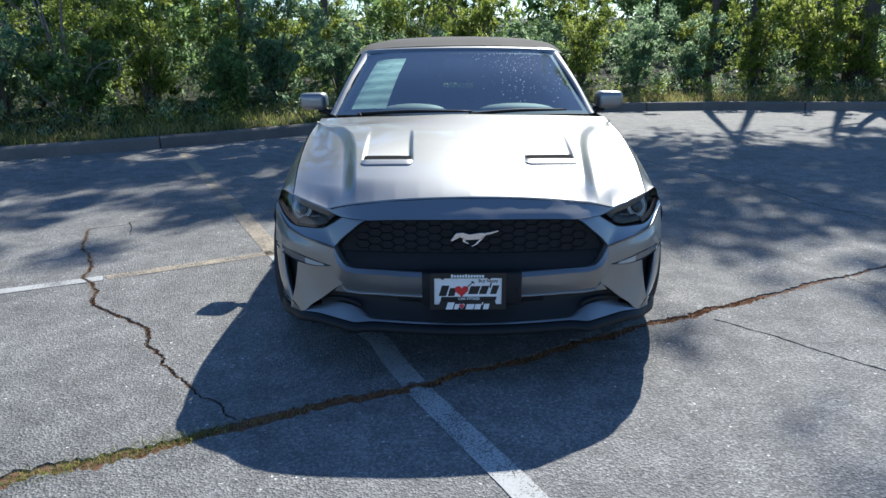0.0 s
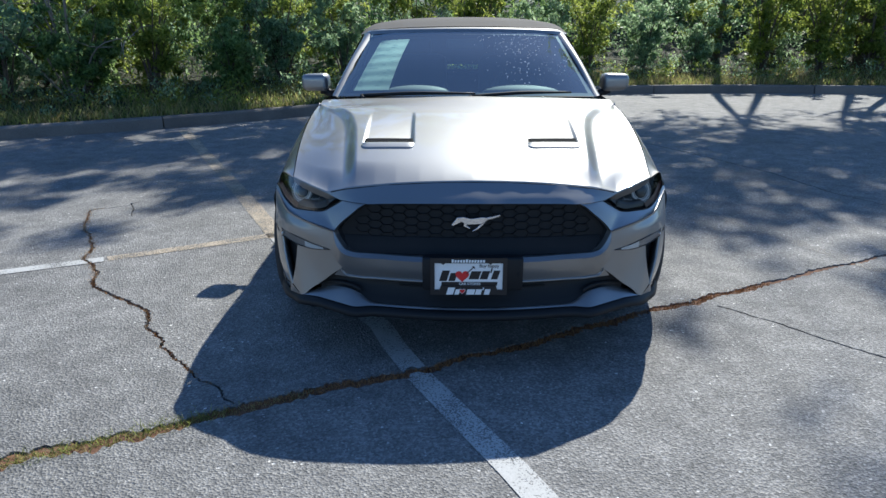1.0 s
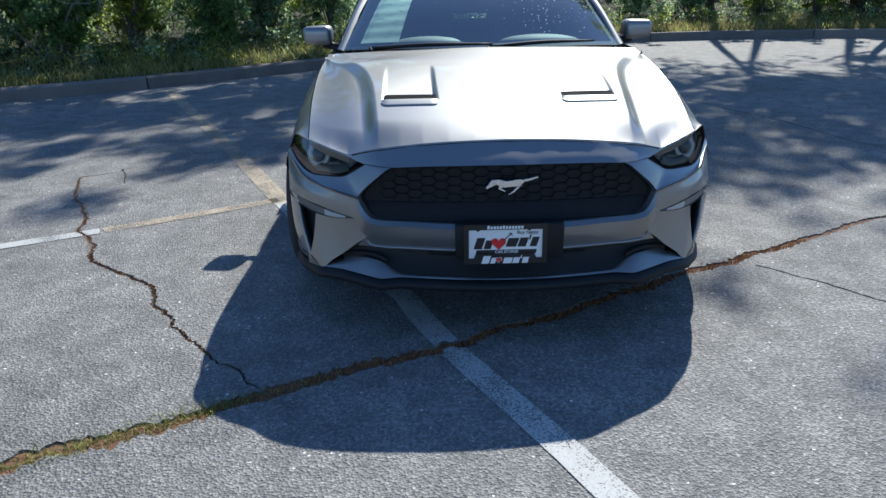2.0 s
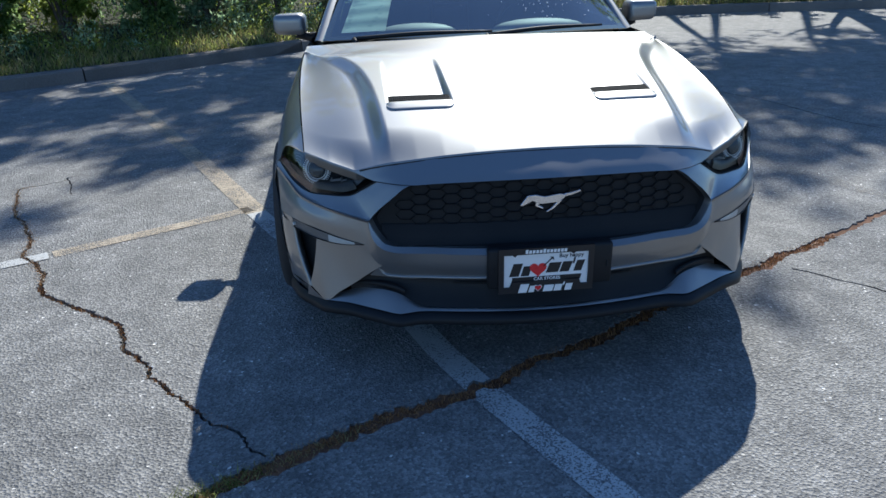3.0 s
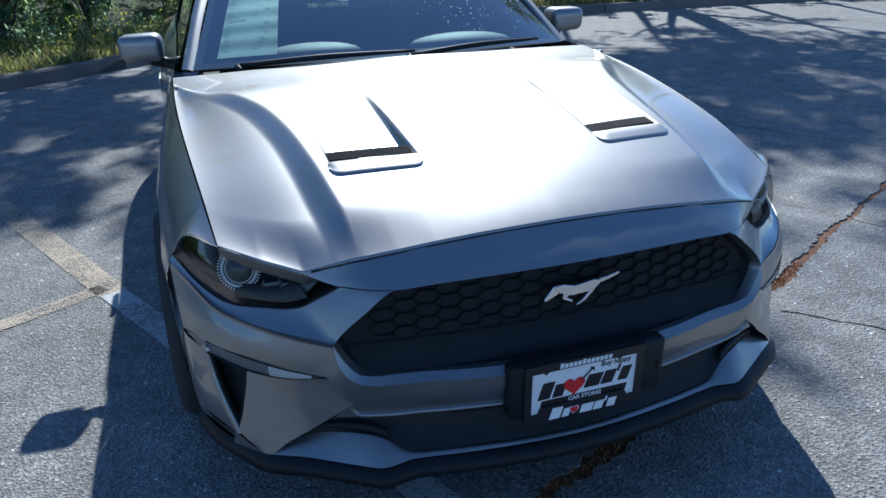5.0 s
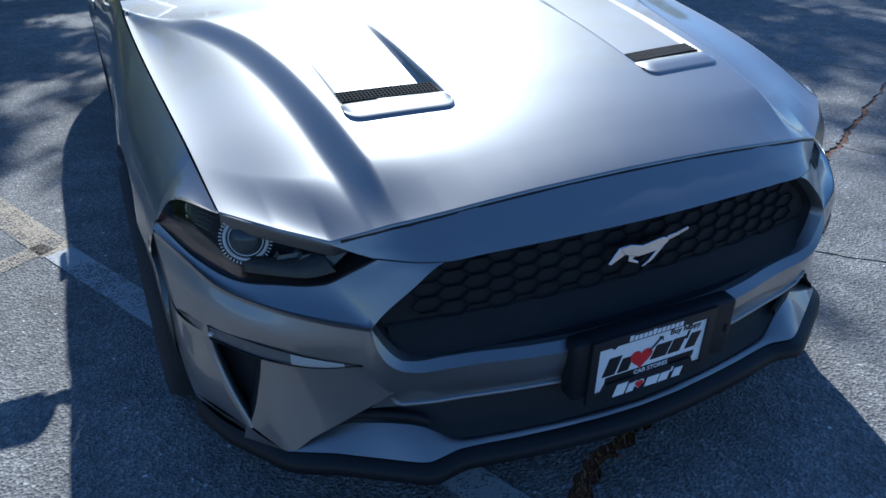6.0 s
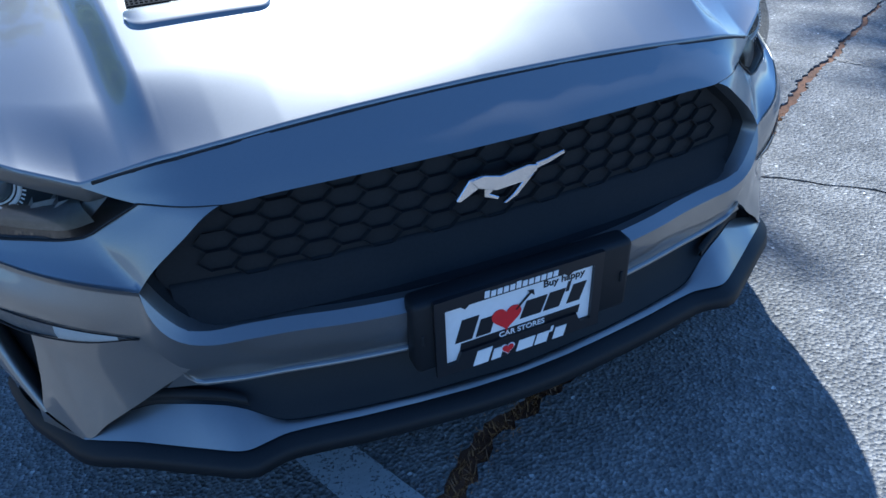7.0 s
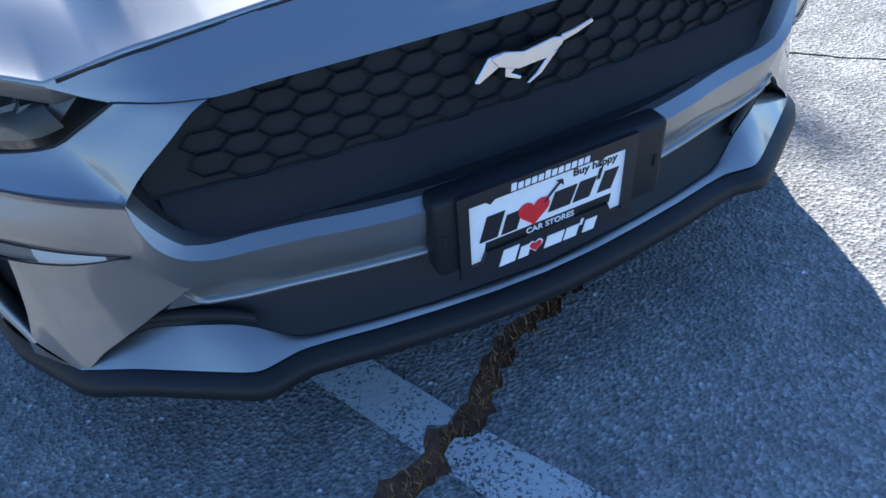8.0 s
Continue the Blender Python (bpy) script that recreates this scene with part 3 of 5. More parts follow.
deep, rim = shrunk(0.95, 0.055, 0.92, 0.94), shrunk(0.9865, 0.015, 0.976, 0.990)
for sgn in (1, -1):
    add_grid(bm, np.array([rim, inner, deep]).transpose(1, 0, 2) * np.array([sgn, 1, 1]))
part("grille_frame", bm, GRILLE, car, "matt black surround of the grille")


def grille_y(x):
    return 0.096 + 0.17 * x * x


bm = bmesh.new()
rows = []
for u in np.linspace(-1, 1, 25):
    xs = [(u * float(np.interp(z, [0.495, 0.58, 0.70], [0.535, 0.555, 0.47])), z) for z in (0.495, 0.54, 0.58, 0.64, 0.70)]
    rows.append([(x, grille_y(x) + 0.0125, z) for x, z in xs])
add_grid(bm, np.array(rows))
part("grille_backing", bm, GRILLE, car)


def inside_grille(x, z):
    x = abs(x)
    top = 0.722 - 0.02
    edge = np.interp(z, [0.50, 0.515, 0.578, 0.70], [0.48, 0.53, 0.565, 0.44])
    return 0.512 < z < top and x < edge - 0.045


W, H = 0.102, 0.0172
comb = tagged(new("honeycomb"), "black honeycomb mesh of the grille")
comb.parent = car
for row in range(8):
    z = 0.570 + row * H
    for colm in range(-6, 7):
        x = colm * W + (W / 2 if row % 2 else 0)
        if not inside_grille(abs(x) + 0.01, z):
            continue
        bm = bmesh.new()
        shape = [(-0.335, 0), (-0.165, -1.0), (0.165, -1.0), (0.335, 0), (0.165, 1.0), (-0.165, 1.0)]
        rings = []
        for k, dy in ((1.0, 0.006), (0.985, 0.004), (0.96, 0.004), (0.91, 0.011)):
            rings.append([bm.verts.new((x + a * W * k, grille_y(x + a * W * k) + dy, z + b * H * k)) for a, b in shape])
        for u, v in zip(rings, rings[1:]):
            for i in range(6):
                bm.faces.new((u[i], u[(i + 1) % 6], v[(i + 1) % 6], v[i]))
        part("grille_cell", bm, GRILLE, comb, smooth=False)
# plain sloping panel under the cells
bm = bmesh.new()
add_grid(bm, np.array([[(x, grille_y(x) + dy, z) for z, dy in ((0.492, -0.030), (0.515, -0.002), (0.552, 0.004), (0.556, 0.012))] for x in np.linspace(-0.54, 0.54, 31)]))
part("grille_sill", bm, GRILLE, car)

# running-shape emblem, kept to a plain swoosh with strokes
bm = bmesh.new()
EMB = pose(0.014, 0.076, 0.630, 90, -4, 0)
prism(bm, [(-0.062, 0.006), (-0.03, -0.008), (0.02, -0.008), (0.045, 0.004), (0.05, 0.014), (0.03, 0.02), (-0.02, 0.016), (-0.05, 0.026), (-0.075, 0.024)], -0.006, 0.006, EMB)
prism(bm, [(-0.102, -0.004), (-0.094, -0.008), (-0.055, 0.008), (-0.05, 0.026), (-0.075, 0.026)], -0.005, 0.005, EMB)
prism(bm, [(0.044, 0.006), (0.07, 0.010), (0.1, 0.018), (0.098, 0.025), (0.066, 0.019), (0.046, 0.018)], -0.004, 0.004, EMB)
prism(bm, [(0.022, -0.006), (0.0, -0.026), (-0.018, -0.036), (-0.012, -0.038), (0.008, -0.03), (0.042, 0.0)], -0.004, 0.004, EMB)
prism(bm, [(-0.05, 0.002), (-0.052, -0.014), (-0.03, -0.026), (-0.026, -0.022), (-0.042, -0.011), (-0.03, -0.004)], -0.004, 0.004, EMB)
bmesh.ops.bevel(bm, geom=[e for e in bm.edges if e.calc_length() > 0.009], offset=0.0012, segments=1, affect="EDGES")
part("emblem", bm, CHROME, car, "bright silver emblem on the grille", smooth=False)

for sgn in (-1, 1):
    bm = bmesh.new()
    tube(bm, [(sgn * x, y - 0.0005, z) for x, y, z in spline(NOSE[3:6], 13)], (0.0006, 0.0016), 5)
    part("body_seam", bm, BLACK, car, "thin dark seam from the headlamp to the grille")

# lower intake and splitter


def along_x(curve, xs):
    """Points of a styling line at given distances from the middle, its corners softened."""
    c = np.array(curve)
    fine = np.linspace(-0.03, 0.03, 13)
    w = np.exp(-((fine / 0.012) ** 2))
    at = np.clip(np.abs(xs[:, None] + fine), 0, c[-1, 0])
    return np.stack([xs] + [(np.interp(at, c[:, 0], c[:, k]) * w).sum(1) / w.sum() for k in (1, 2)], -1)


bm = bmesh.new()
across = np.linspace(-0.752, 0.752, 161)
front, rear = along_x(EDGE, across), along_x(LEDGE, across)
add_grid(bm, np.stack([front] + [front * (1 - k) + rear * k + (0, 0, 0.003 * math.sin(k * math.pi)) for k in (0.25, 0.5, 0.75)] + [rear], 1))
part("chin_ledge", bm, PAINT, car, "silver sloping ledge above the splitter")
bm = bmesh.new()
wall = np.linspace(-0.66, 0.66, 111)
HIGH = [(0, 0.072, 0.384), (0.2, 0.084, 0.382), (0.4, 0.124, 0.380), (0.55, 0.166, 0.384), (0.66, 0.21, 0.384)]
MIDDLE = [(0, 0.076, 0.350), (0.2, 0.088, 0.350), (0.4, 0.126, 0.350), (0.55, 0.168, 0.352), (0.66, 0.212, 0.350)]
FOOT = [(0, 0.056, 0.305), (0.2, 0.069, 0.305), (0.4, 0.108, 0.308), (0.5, 0.142, 0.333), (0.6, 0.182, 0.335), (0.66, 0.21, 0.32)]
rows = [along_x(c, wall) for c in (HIGH, MIDDLE, FOOT, LEDGE)]
rows[3] = rows[3] + (0, 0.002, -0.001)
add_grid(bm, np.array([spline([r[i] for r in rows], 13) for i in range(len(wall))]))
part("lower_intake", bm, BLACK, car, "dark plastic lower air intake")
for sgn in (-1, 1):
    bm = bmesh.new()
    edge = along_x(LEDGE, np.linspace(0.475, 0.655, 25))
    add_grid(bm, np.stack([edge + d for d in ((0, 0.012, 0.026), (0, 0.000, 0.022), (0, -0.001, 0.011), (0, 0.008, 0.007))], 1) * np.array([sgn, 1, 1]))
    part("intake_step", bm, BLACK, car, "dark plastic step beside the ledge")
    # no hole here: a black sheet on the wall paints the opening's shade
    bm = bmesh.new()
    vx = np.linspace(0.20, 0.305, 9)
    gap = np.stack([along_x(MIDDLE, vx) + d for d in ((0, -0.004, 0.028), (0, -0.004, -0.002), (0, -0.008, -0.010))], 1)
    add_grid(bm, gap * np.array([sgn, 1, 1]))
    part("mouth_patch", bm, GRILLE, car, "black patch standing in for the shaded opening beside the plate")
for k in range(3):
    bm = bmesh.new()
    tube(bm, [tuple(p) for p in along_x(MIDDLE, np.linspace(-0.31, 0.31, 13)) + (0, -0.010, 0.022 - 0.012 * k)], (0.0022, 0.0022), 5)
    part("intake_bar", bm, BLACK, car)
SIDE = EDGE + [(0.80, 0.30, 0.245), (0.855, 0.40, 0.232), (0.905, 0.545, 0.215)]
prof = []
for dx, dy, dz in ((0.0, 0.004, -0.004), (0.0, -0.002, -0.004), (0.002, -0.014, -0.008), (0.004, -0.030, -0.015), (0.005, -0.034, -0.022), (0.004, -0.031, -0.034), (-0.01, 0.03, -0.05), (-0.06, 0.25, -0.06)):
    prof.append(full([(x * (1 + dx), y + dy, z + dz) for x, y, z in SIDE]))
bm = bmesh.new()
add_grid(bm, loft_points(prof, 101, 13))
part("splitter", bm, BLACK, car, "black plastic front splitter")

# side intakes, dark
for sgn in (1, -1):
    bm = bmesh.new()
    top = [(0.785, 0.30, 0.482), (0.868, 0.41, 0.495)]
    g = loft_points([[(x, y + 0.05, z) for x, y, z in POD_OUT], [(x - 0.02, y + 0.05, z) for x, y, z in BLADE]], 9, 5) * np.array([sgn, 1, 1])
    add_grid(bm, g)
    g = loft_points([POD_OUT, [(x, y + 0.05, z) for x, y, z in POD_OUT]], 9, 3) * np.array([sgn, 1, 1])
    add_grid(bm, g)
    roof = spline(TURN_LOW[1:4], 9)
    add_grid(bm, np.array([roof, roof + np.array([-0.01, 0.07, 0.004])]).transpose(1, 0, 2) * np.array([sgn, 1, 1]))
    part("side_intake", bm, GRILLE, car, "dark side intake of the bumper")


TURN_BACK = mat("turn_backing", (0.30, 0.30, 0.31), 0.35, 0.2, 0.2)


def turn_lamp(sgn):
    bm = bmesh.new()
    up, dn = spline(TURN_UP[:4], 20), spline(TURN_LOW[:4], 20)
    mid = (up + dn) / 2 + np.array([0.002, -0.006, 0])
    add_grid(bm, np.array([up, mid, dn]).transpose(1, 0, 2) * np.array([sgn, 1, 1]))
    lamp = part("turn_lamp", bm, LENS, car, "clear turn lamp strip in the bumper")
    bm = bmesh.new()
    sh = np.array([0, 0.006, 0])
    add_grid(bm, np.array([up + np.array([0, 0.003, 0]), (up + dn) / 2 + sh, dn + np.array([0, 0.003, 0])]).transpose(1, 0, 2) * np.array([sgn, 1, 1]))
    part("backing", bm, TURN_BACK, lamp)
    for edge in (up, dn):
        bm = bmesh.new()
        tube(bm, [tuple((p + np.array([0.001, -0.002, 0])) * np.array([sgn, 1, 1])) for p in edge], (0.0008, 0.0016, 0.0016), 5)
        part("edge_trim", bm, BLACK, lamp)
    bm = bmesh.new()
    bmesh.ops.create_uvsphere(bm, u_segments=10, v_segments=6, radius=0.006)
    bmesh.ops.translate(bm, vec=Vector((up[-1] * 0.4 + dn[-1] * 0.6 + (-0.004, -0.005, 0)) * np.array([sgn, 1, 1])), verts=bm.verts)
    part("marker", bm, RING, lamp, "small white marker")
    # reflector wedge in plain white; the colour paints its bright gleam
    bm = bmesh.new()
    mid = (up + dn) / 2
    rows = [[mid[i] + (dn[i] - mid[i]) * 0.85 + (0, -0.001, 0), mid[i] + (0.001, -0.003, 0), mid[i] + (up[i] - mid[i]) * 0.75 + (0, -0.001, 0)] for i in range(2, 9)]
    add_grid(bm, np.array(rows) * np.array([sgn, 1, 1]))
    part("reflector", bm, RING, lamp, "reflector with its bright gleam painted white")


for sgn in (-1, 1):
    turn_lamp(sgn)

# ---- hood ----
ZC = [(0.10, 0.760), (0.14, 0.782), (0.25, 0.830), (0.45, 0.888), (0.7, 0.932), (0.95, 0.962), (1.3, 0.986), (1.62, 0.998), (1.8, 1.0)]
ZE = [(0.10, 0.685), (0.218, 0.716), (0.373, 0.753), (0.6, 0.822), (1.0, 0.895), (1.6, 0.952), (1.8, 0.96)]
XR = [(0.10, 0.478), (0.18, 0.488), (0.35, 0.508), (0.55, 0.528), (0.8, 0.560), (1.0, 0.605), (1.2, 0.69), (1.4, 0.79), (1.8, 0.96)]


def step01(a, b, x):
    t = np.clip((x - a) / (b - a), 0, 1)
    return t * t * (3 - 2 * t)


def hood_z(x, y, vents=True):
    x = np.abs(x)
    zc, ze, xr = curve1(ZC, y), curve1(ZE, y), curve1(XR, y)
    dome = 1 - (0.16 + 0.78 * step01(1.12, 1.45, y)) * np.minimum(x / xr, 1) ** 2
    fall = np.sin(np.clip((x - xr + 0.003) / 0.062, 0, 1) * math.pi / 2) ** 1.5
    rest = 0.44 * (1 - step01(xr + 0.02, 0.84, x))
    z = ze + (zc - ze) * (dome * (1 - fall) + rest * fall)
    if vents:
        a = np.interp(y, [0.45, 1.0], [0.260, 0.276])
        b = np.interp(y, [0.45, 0.95], [0.489, 0.503])
        skew = 0.035 * (x - 0.262) / 0.225
        deep = np.clip((1.01 + skew - y) / 0.48, 0, 1) ** 1.1 * step01(0.470 + skew, 0.484 + skew, y)
        deep = deep * (0.036 - 0.027 * np.clip((x - a) / 0.22, 0, 1))
        z = z - deep * step01(a - 0.002, a + 0.012, x) * (1 - step01(b - 0.012, b + 0.002, x))
    return z


def hood_front(x):
    return np.interp(np.abs(x), [0, 0.12, 0.22, 0.32, 0.41, 0.48, 0.54, 0.616, 0.70, 0.791], [0.14, 0.141, 0.143, 0.147, 0.155, 0.167, 0.185, 0.218, 0.283, 0.373])


def seam_z(x):
    return np.interp(np.abs(x), [0, 0.12, 0.22, 0.32, 0.41, 0.48, 0.54, 0.616, 0.70, 0.791], [0.782, 0.780, 0.777, 0.771, 0.762, 0.753, 0.742, 0.721, 0.738, 0.754])


def grid_object(name, g, material, parent, label=""):
    """A smooth mesh object from a grid of points."""
    n, m = g.shape[:2]
    i = (np.arange(n - 1)[:, None] * m + np.arange(m - 1)).ravel()
    me = bpy.data.meshes.new(name)
    f = np.c_[i, i + m, i + m + 1, i + 1]
    me.vertices.add(n * m)
    me.vertices.foreach_set("co", g.reshape(-1, 3).astype(np.float32).ravel())
    me.loops.add(f.size)
    me.loops.foreach_set("vertex_index", f.astype(np.int32).ravel())
    me.polygons.add(len(f))
    me.polygons.foreach_set("loop_start", np.arange(0, f.size, 4, dtype=np.int32))
    me.polygons.foreach_set("use_smooth", np.ones(len(f), bool))
    me.update(calc_edges=True)
    me.materials.append(material)
    ob = new(name, me)
    ob.parent = parent
    return tagged(ob, label)


u, v = np.meshgrid(np.linspace(-1, 1, 301), np.linspace(0, 1, 231), indexing="ij")
xs = 0.791 + 0.062 * np.sin(np.minimum(v * 1.15, 1) * math.pi / 2)
x, y0 = u * xs, hood_front(u * 0.791) + 0.002
y = y0 + (1.50 + 0.13 * np.abs(u) ** 2.2 - y0) * v
lift = seam_z(u * 0.791) + 0.0024 * (1 - step01(0.50, 0.62, np.abs(u * 0.791))) - hood_z(u * 0.791, y0 - 0.005, False)
z = hood_z(x, y) + lift * (1 - step01(0, 0.16, y - y0))
g = np.stack([x, y, z], -1)
turned = np.stack([g[:, 0] + (0, 0.012, -0.035), g[:, 0] + (0, 0.003, -0.012)], 1)
grid_object("hood", np.concatenate([turned, g], 1), PAINT, car, "silver hood with a raised middle and two recessed vents")

# black strip laid along the hood gap to paint in its shade
bm = bmesh.new()
tube(bm, [(x, hood_front(x) + 0.0010, seam_z(x) - 0.0006) for x in np.linspace(-0.60, 0.60, 61)], (0.0034, 0.0034), 6)
part("gap_shade", bm, BLACK, car, "black strip standing in for the shade in the hood gap")


def hood_vent(sgn):
    bm = bmesh.new()
    ring = []
    lo, hi = 0.256, 0.495
    for x in np.linspace(lo, hi, 31):
        e = min(x - lo, hi - x) / 0.028
        k = math.sqrt(max(1 - (1 - min(e, 1)) ** 2, 0))
        y = 0.416 + 0.028 * (x - lo) / (hi - lo)
        wide = 0.080
        zz = lambda q: float(hood_z(x, q, False))
        yf = y + (1 - k) * 0.030
        ring.append([(x, yf - 0.004, zz(yf) - 0.004), (x, yf, zz(yf) + 0.004), (x, yf + 0.014, zz(yf + 0.014) + 0.005 * k + 0.002), (x, y + 0.060, zz(y + 0.060) + 0.005 * k), (x, y + wide, zz(y + wide) - 0.006), (x, y + wide + 0.004, zz(y + wide) - 0.012)])
    g = np.array(ring) * np.array([sgn, 1, 1])
    add_grid(bm, loft_points(list(g.transpose(1, 0, 2)), 31, 16))
    vent = part("hood_vent", bm, PAINT, car, "silver lip of the hood vent")

    def mesh_at(x, w):
        y = 0.494 + 0.034 * (x - lo) / (hi - lo) + 0.046 * w
        return (sgn * x, y, float(hood_z(x, y, False)) - 0.001 - 0.003 * w)

    for k in range(27):
        x = 0.270 + k * 0.0081
        bm = bmesh.new()
        tube(bm, [mesh_at(x, 0), mesh_at(x, 1)], (0.0017, 0.0017), 4)
        part("mesh_bar", bm, GRILLE, vent, smooth=False)
    for k in range(5):
        bm = bmesh.new()
        tube(bm, [mesh_at(x, k / 4) for x in np.linspace(0.266, 0.486, 7)], (0.0017, 0.0017), 4)
        part("mesh_bar", bm, GRILLE, vent, smooth=False)
    bm = bmesh.new()
    add_grid(bm, np.array([[np.array(mesh_at(x, w)) - (0, 0, 0.0018) for w in (-0.05, 0.5, 1.06)] for x in np.linspace(0.262, 0.489, 9)]))
    part("vent_well", bm, GRILLE, vent)


for sgn in (-1, 1):
    hood_vent(sgn)

# ---- head lamps ----
HL_TOP = [(0.903, 0.55, 0.685), (0.868, 0.487, 0.752), (0.795, 0.378, 0.754), (0.70, 0.287, 0.736), (0.616, 0.220, 0.717), (0.549, 0.165, 0.699)]
HL_LOW = [(0.903, 0.55, 0.685), (0.845, 0.43, 0.640), (0.78, 0.329, 0.624), (0.72, 0.277, 0.629), (0.645, 0.219, 0.640), (0.629, 0.209, 0.645), (0.618, 0.203, 0.653), (0.549, 0.165, 0.699)]


BEZEL = mat("lamp_inner_bezel", (0.07, 0.068, 0.064), 0.3, 0.6, 0.25)
PROJECTOR = mat("projector_lens", (0.10, 0.11, 0.12), 0.08, 0.3, 0.1)


def head_lamp(sgn):
    k = np.array([sgn, 1, 1])
    bulge = between(HL_TOP, HL_LOW, (0.006, -0.014, 0.004), 15)
    bm = bmesh.new()
    add_grid(bm, loft_points([HL_TOP, bulge, HL_LOW], 31, 9) * k)
    lamp = part("head_lamp", bm, LENS, car, "smoky clear headlamp lens with a white ring inside")
    lamp.visible_shadow = False
    bm = bmesh.new()
    inn = lambda c, d: [(x - 0.25 * d, y + d, z) for x, y, z in c]
    add_grid(bm, loft_points([HL_TOP, inn(HL_TOP, 0.05), inn(between(HL_TOP, HL_LOW, (0, 0, 0), 15), 0.085), inn(HL_LOW, 0.05), HL_LOW], 31, 15) * k)
    part("housing", bm, LAMP_DARK, lamp, "black lamp housing")
    c, face = Vector((0.752 * sgn, 0.358, 0.697)), Vector((0.35 * sgn, -0.9, 0.22)).normalized()
    m = Matrix.Translation(c) @ face.to_track_quat("Z", "Y").to_matrix().to_4x4()
    bm = bmesh.new()
    for r, w in ((0.042, 0.0036), (0.034, 0.0016)):
        n = 40
        cs = [[(math.cos(a) * (r + w * math.cos(b)), math.sin(a) * (r + w * math.cos(b)), w * math.sin(b)) for b in np.linspace(0, 2 * math.pi, 7)] for a in np.linspace(0, 2 * math.pi, n)]
        add_grid(bm, np.array(cs))
    bmesh.ops.transform(bm, matrix=m, verts=bm.verts)
    part("ring", bm, RING, lamp, "white ring")
    bm = bmesh.new()
    for a in np.linspace(0, 2 * math.pi, 44, endpoint=False):
        d, e = Vector((math.cos(a), math.sin(a), 0)), Vector((-math.sin(a), math.cos(a), 0))
        vs = [bm.verts.new(m @ (d * r + e * w + Vector((0, 0, h)))) for r, w, h in ((0.047, -0.0013, 0.002), (0.053, -0.0015, 0.002), (0.053, 0.0015, 0.002), (0.047, 0.0013, 0.002))]
        bm.faces.new(vs)
    part("tick_marks", bm, RING, lamp, "radial tick marks round the ring", smooth=False)
    bm = bmesh.new()
    bmesh.ops.create_uvsphere(bm, u_segments=20, v_segments=12, radius=0.031)
    bmesh.ops.scale(bm, vec=(1, 1, 0.55), verts=bm.verts)
    bmesh.ops.transform(bm, matrix=m, verts=bm.verts)
    part("projector", bm, PROJECTOR, lamp, "dark round projector lens")
    # stepped reflectors between the ring and the inner tip
    for i in range(3):
        a, b = i / 3, (i + 0.93) / 3
        top = lambda w: np.array((0.700 - 0.118 * w, 0.308 - 0.098 * w, 0.672 + 0.022 * w))
        low = lambda w: np.array((0.726 - 0.098 * w, 0.308 - 0.088 * w, 0.640 + 0.012 * w))
        back = np.array((0, 0.016, 0.004))
        bm = bmesh.new()
        add_grid(bm, np.array([[top(a) + back, low(a) + back], [top(a), low(a)], [top(b) + 0.6 * back, low(b) + 0.6 * back], [top(b) + 1.6 * back, low(b) + 1.6 * back]]) * k)
        part("reflector_step", bm, LAMP_SILVER, lamp, "grey stepped reflector", smooth=False)
    for i in range(4):
        bm = bmesh.new()
        tube(bm, [(sgn * (0.800 + 0.004 * i), 0.392 + 0.006 * i, 0.738 - 0.011 * i), (sgn * (0.812 + 0.004 * i), 0.412 + 0.006 * i, 0.742 - 0.011 * i), (sgn * (0.826 + 0.003 * i), 0.440 + 0.005 * i, 0.738 - 0.011 * i)], (0.0012, 0.0016, 0.0008), 5, 7)
        part("slot_mark", bm, LAMP_SILVER, lamp)
    bm = bmesh.new()
    add_grid(bm, loft_points([inn(HL_LOW[:3], 0.010), [(x * 0.985, y + 0.012, z + 0.022) for x, y, z in HL_LOW[:3]]], 12, 4) * k)
    part("side_marker", bm, AMBER, lamp, "dull amber side marker")
    bm = bmesh.new()
    low_in = [(0.615, 0.212, 0.664), (0.65, 0.236, 0.648), (0.72, 0.296, 0.638), (0.77, 0.345, 0.634)]
    add_grid(bm, loft_points([low_in, [(x + 0.012, y + 0.022, z + 0.018) for x, y, z in low_in], [(x + 0.016, y + 0.045, z + 0.026) for x, y, z in low_in]], 14, 6) * k)
    part("bezel", bm, BEZEL, lamp, "smoky grey inner bezel")
    bm = bmesh.new()
    tube(bm, [(x * sgn, y - 0.001, z) for x, y, z in spline(HL_LOW, 30)], (0.0022, 0.0022), 5)
    part("seal", bm, BLACK, lamp)


for sgn in (-1, 1):
    head_lamp(sgn)

# ---- body sides ----
WIDE = [(0.3, 0.90), (0.56, 0.926), (0.95, 0.956), (1.5, 0.942), (2.3, 0.935), (3.0, 0.945), (3.67, 0.966), (4.3, 0.935), (4.55, 0.89), (4.72, 0.82)]
TOPZ = [(0.30, 0.74), (0.373, 0.753), (0.6, 0.822), (1.0, 0.895), (1.6, 0.952), (2.2, 0.968), (3.0, 0.99), (3.6, 1.005), (4.3, 0.99), (4.72, 0.95)]


def seam_x(y):
    if y < 1.55:
        return 0.791 + 0.062 * math.sin(min(max((y - 0.378) / 1.252, 0) * 1.15, 1) * math.pi / 2) + 0.005
    return float(np.interp(y, [1.55, 2.2, 3.0, 3.7, 4.4, 4.72], [0.858, 0.835, 0.825, 0.83, 0.80, 0.74]))


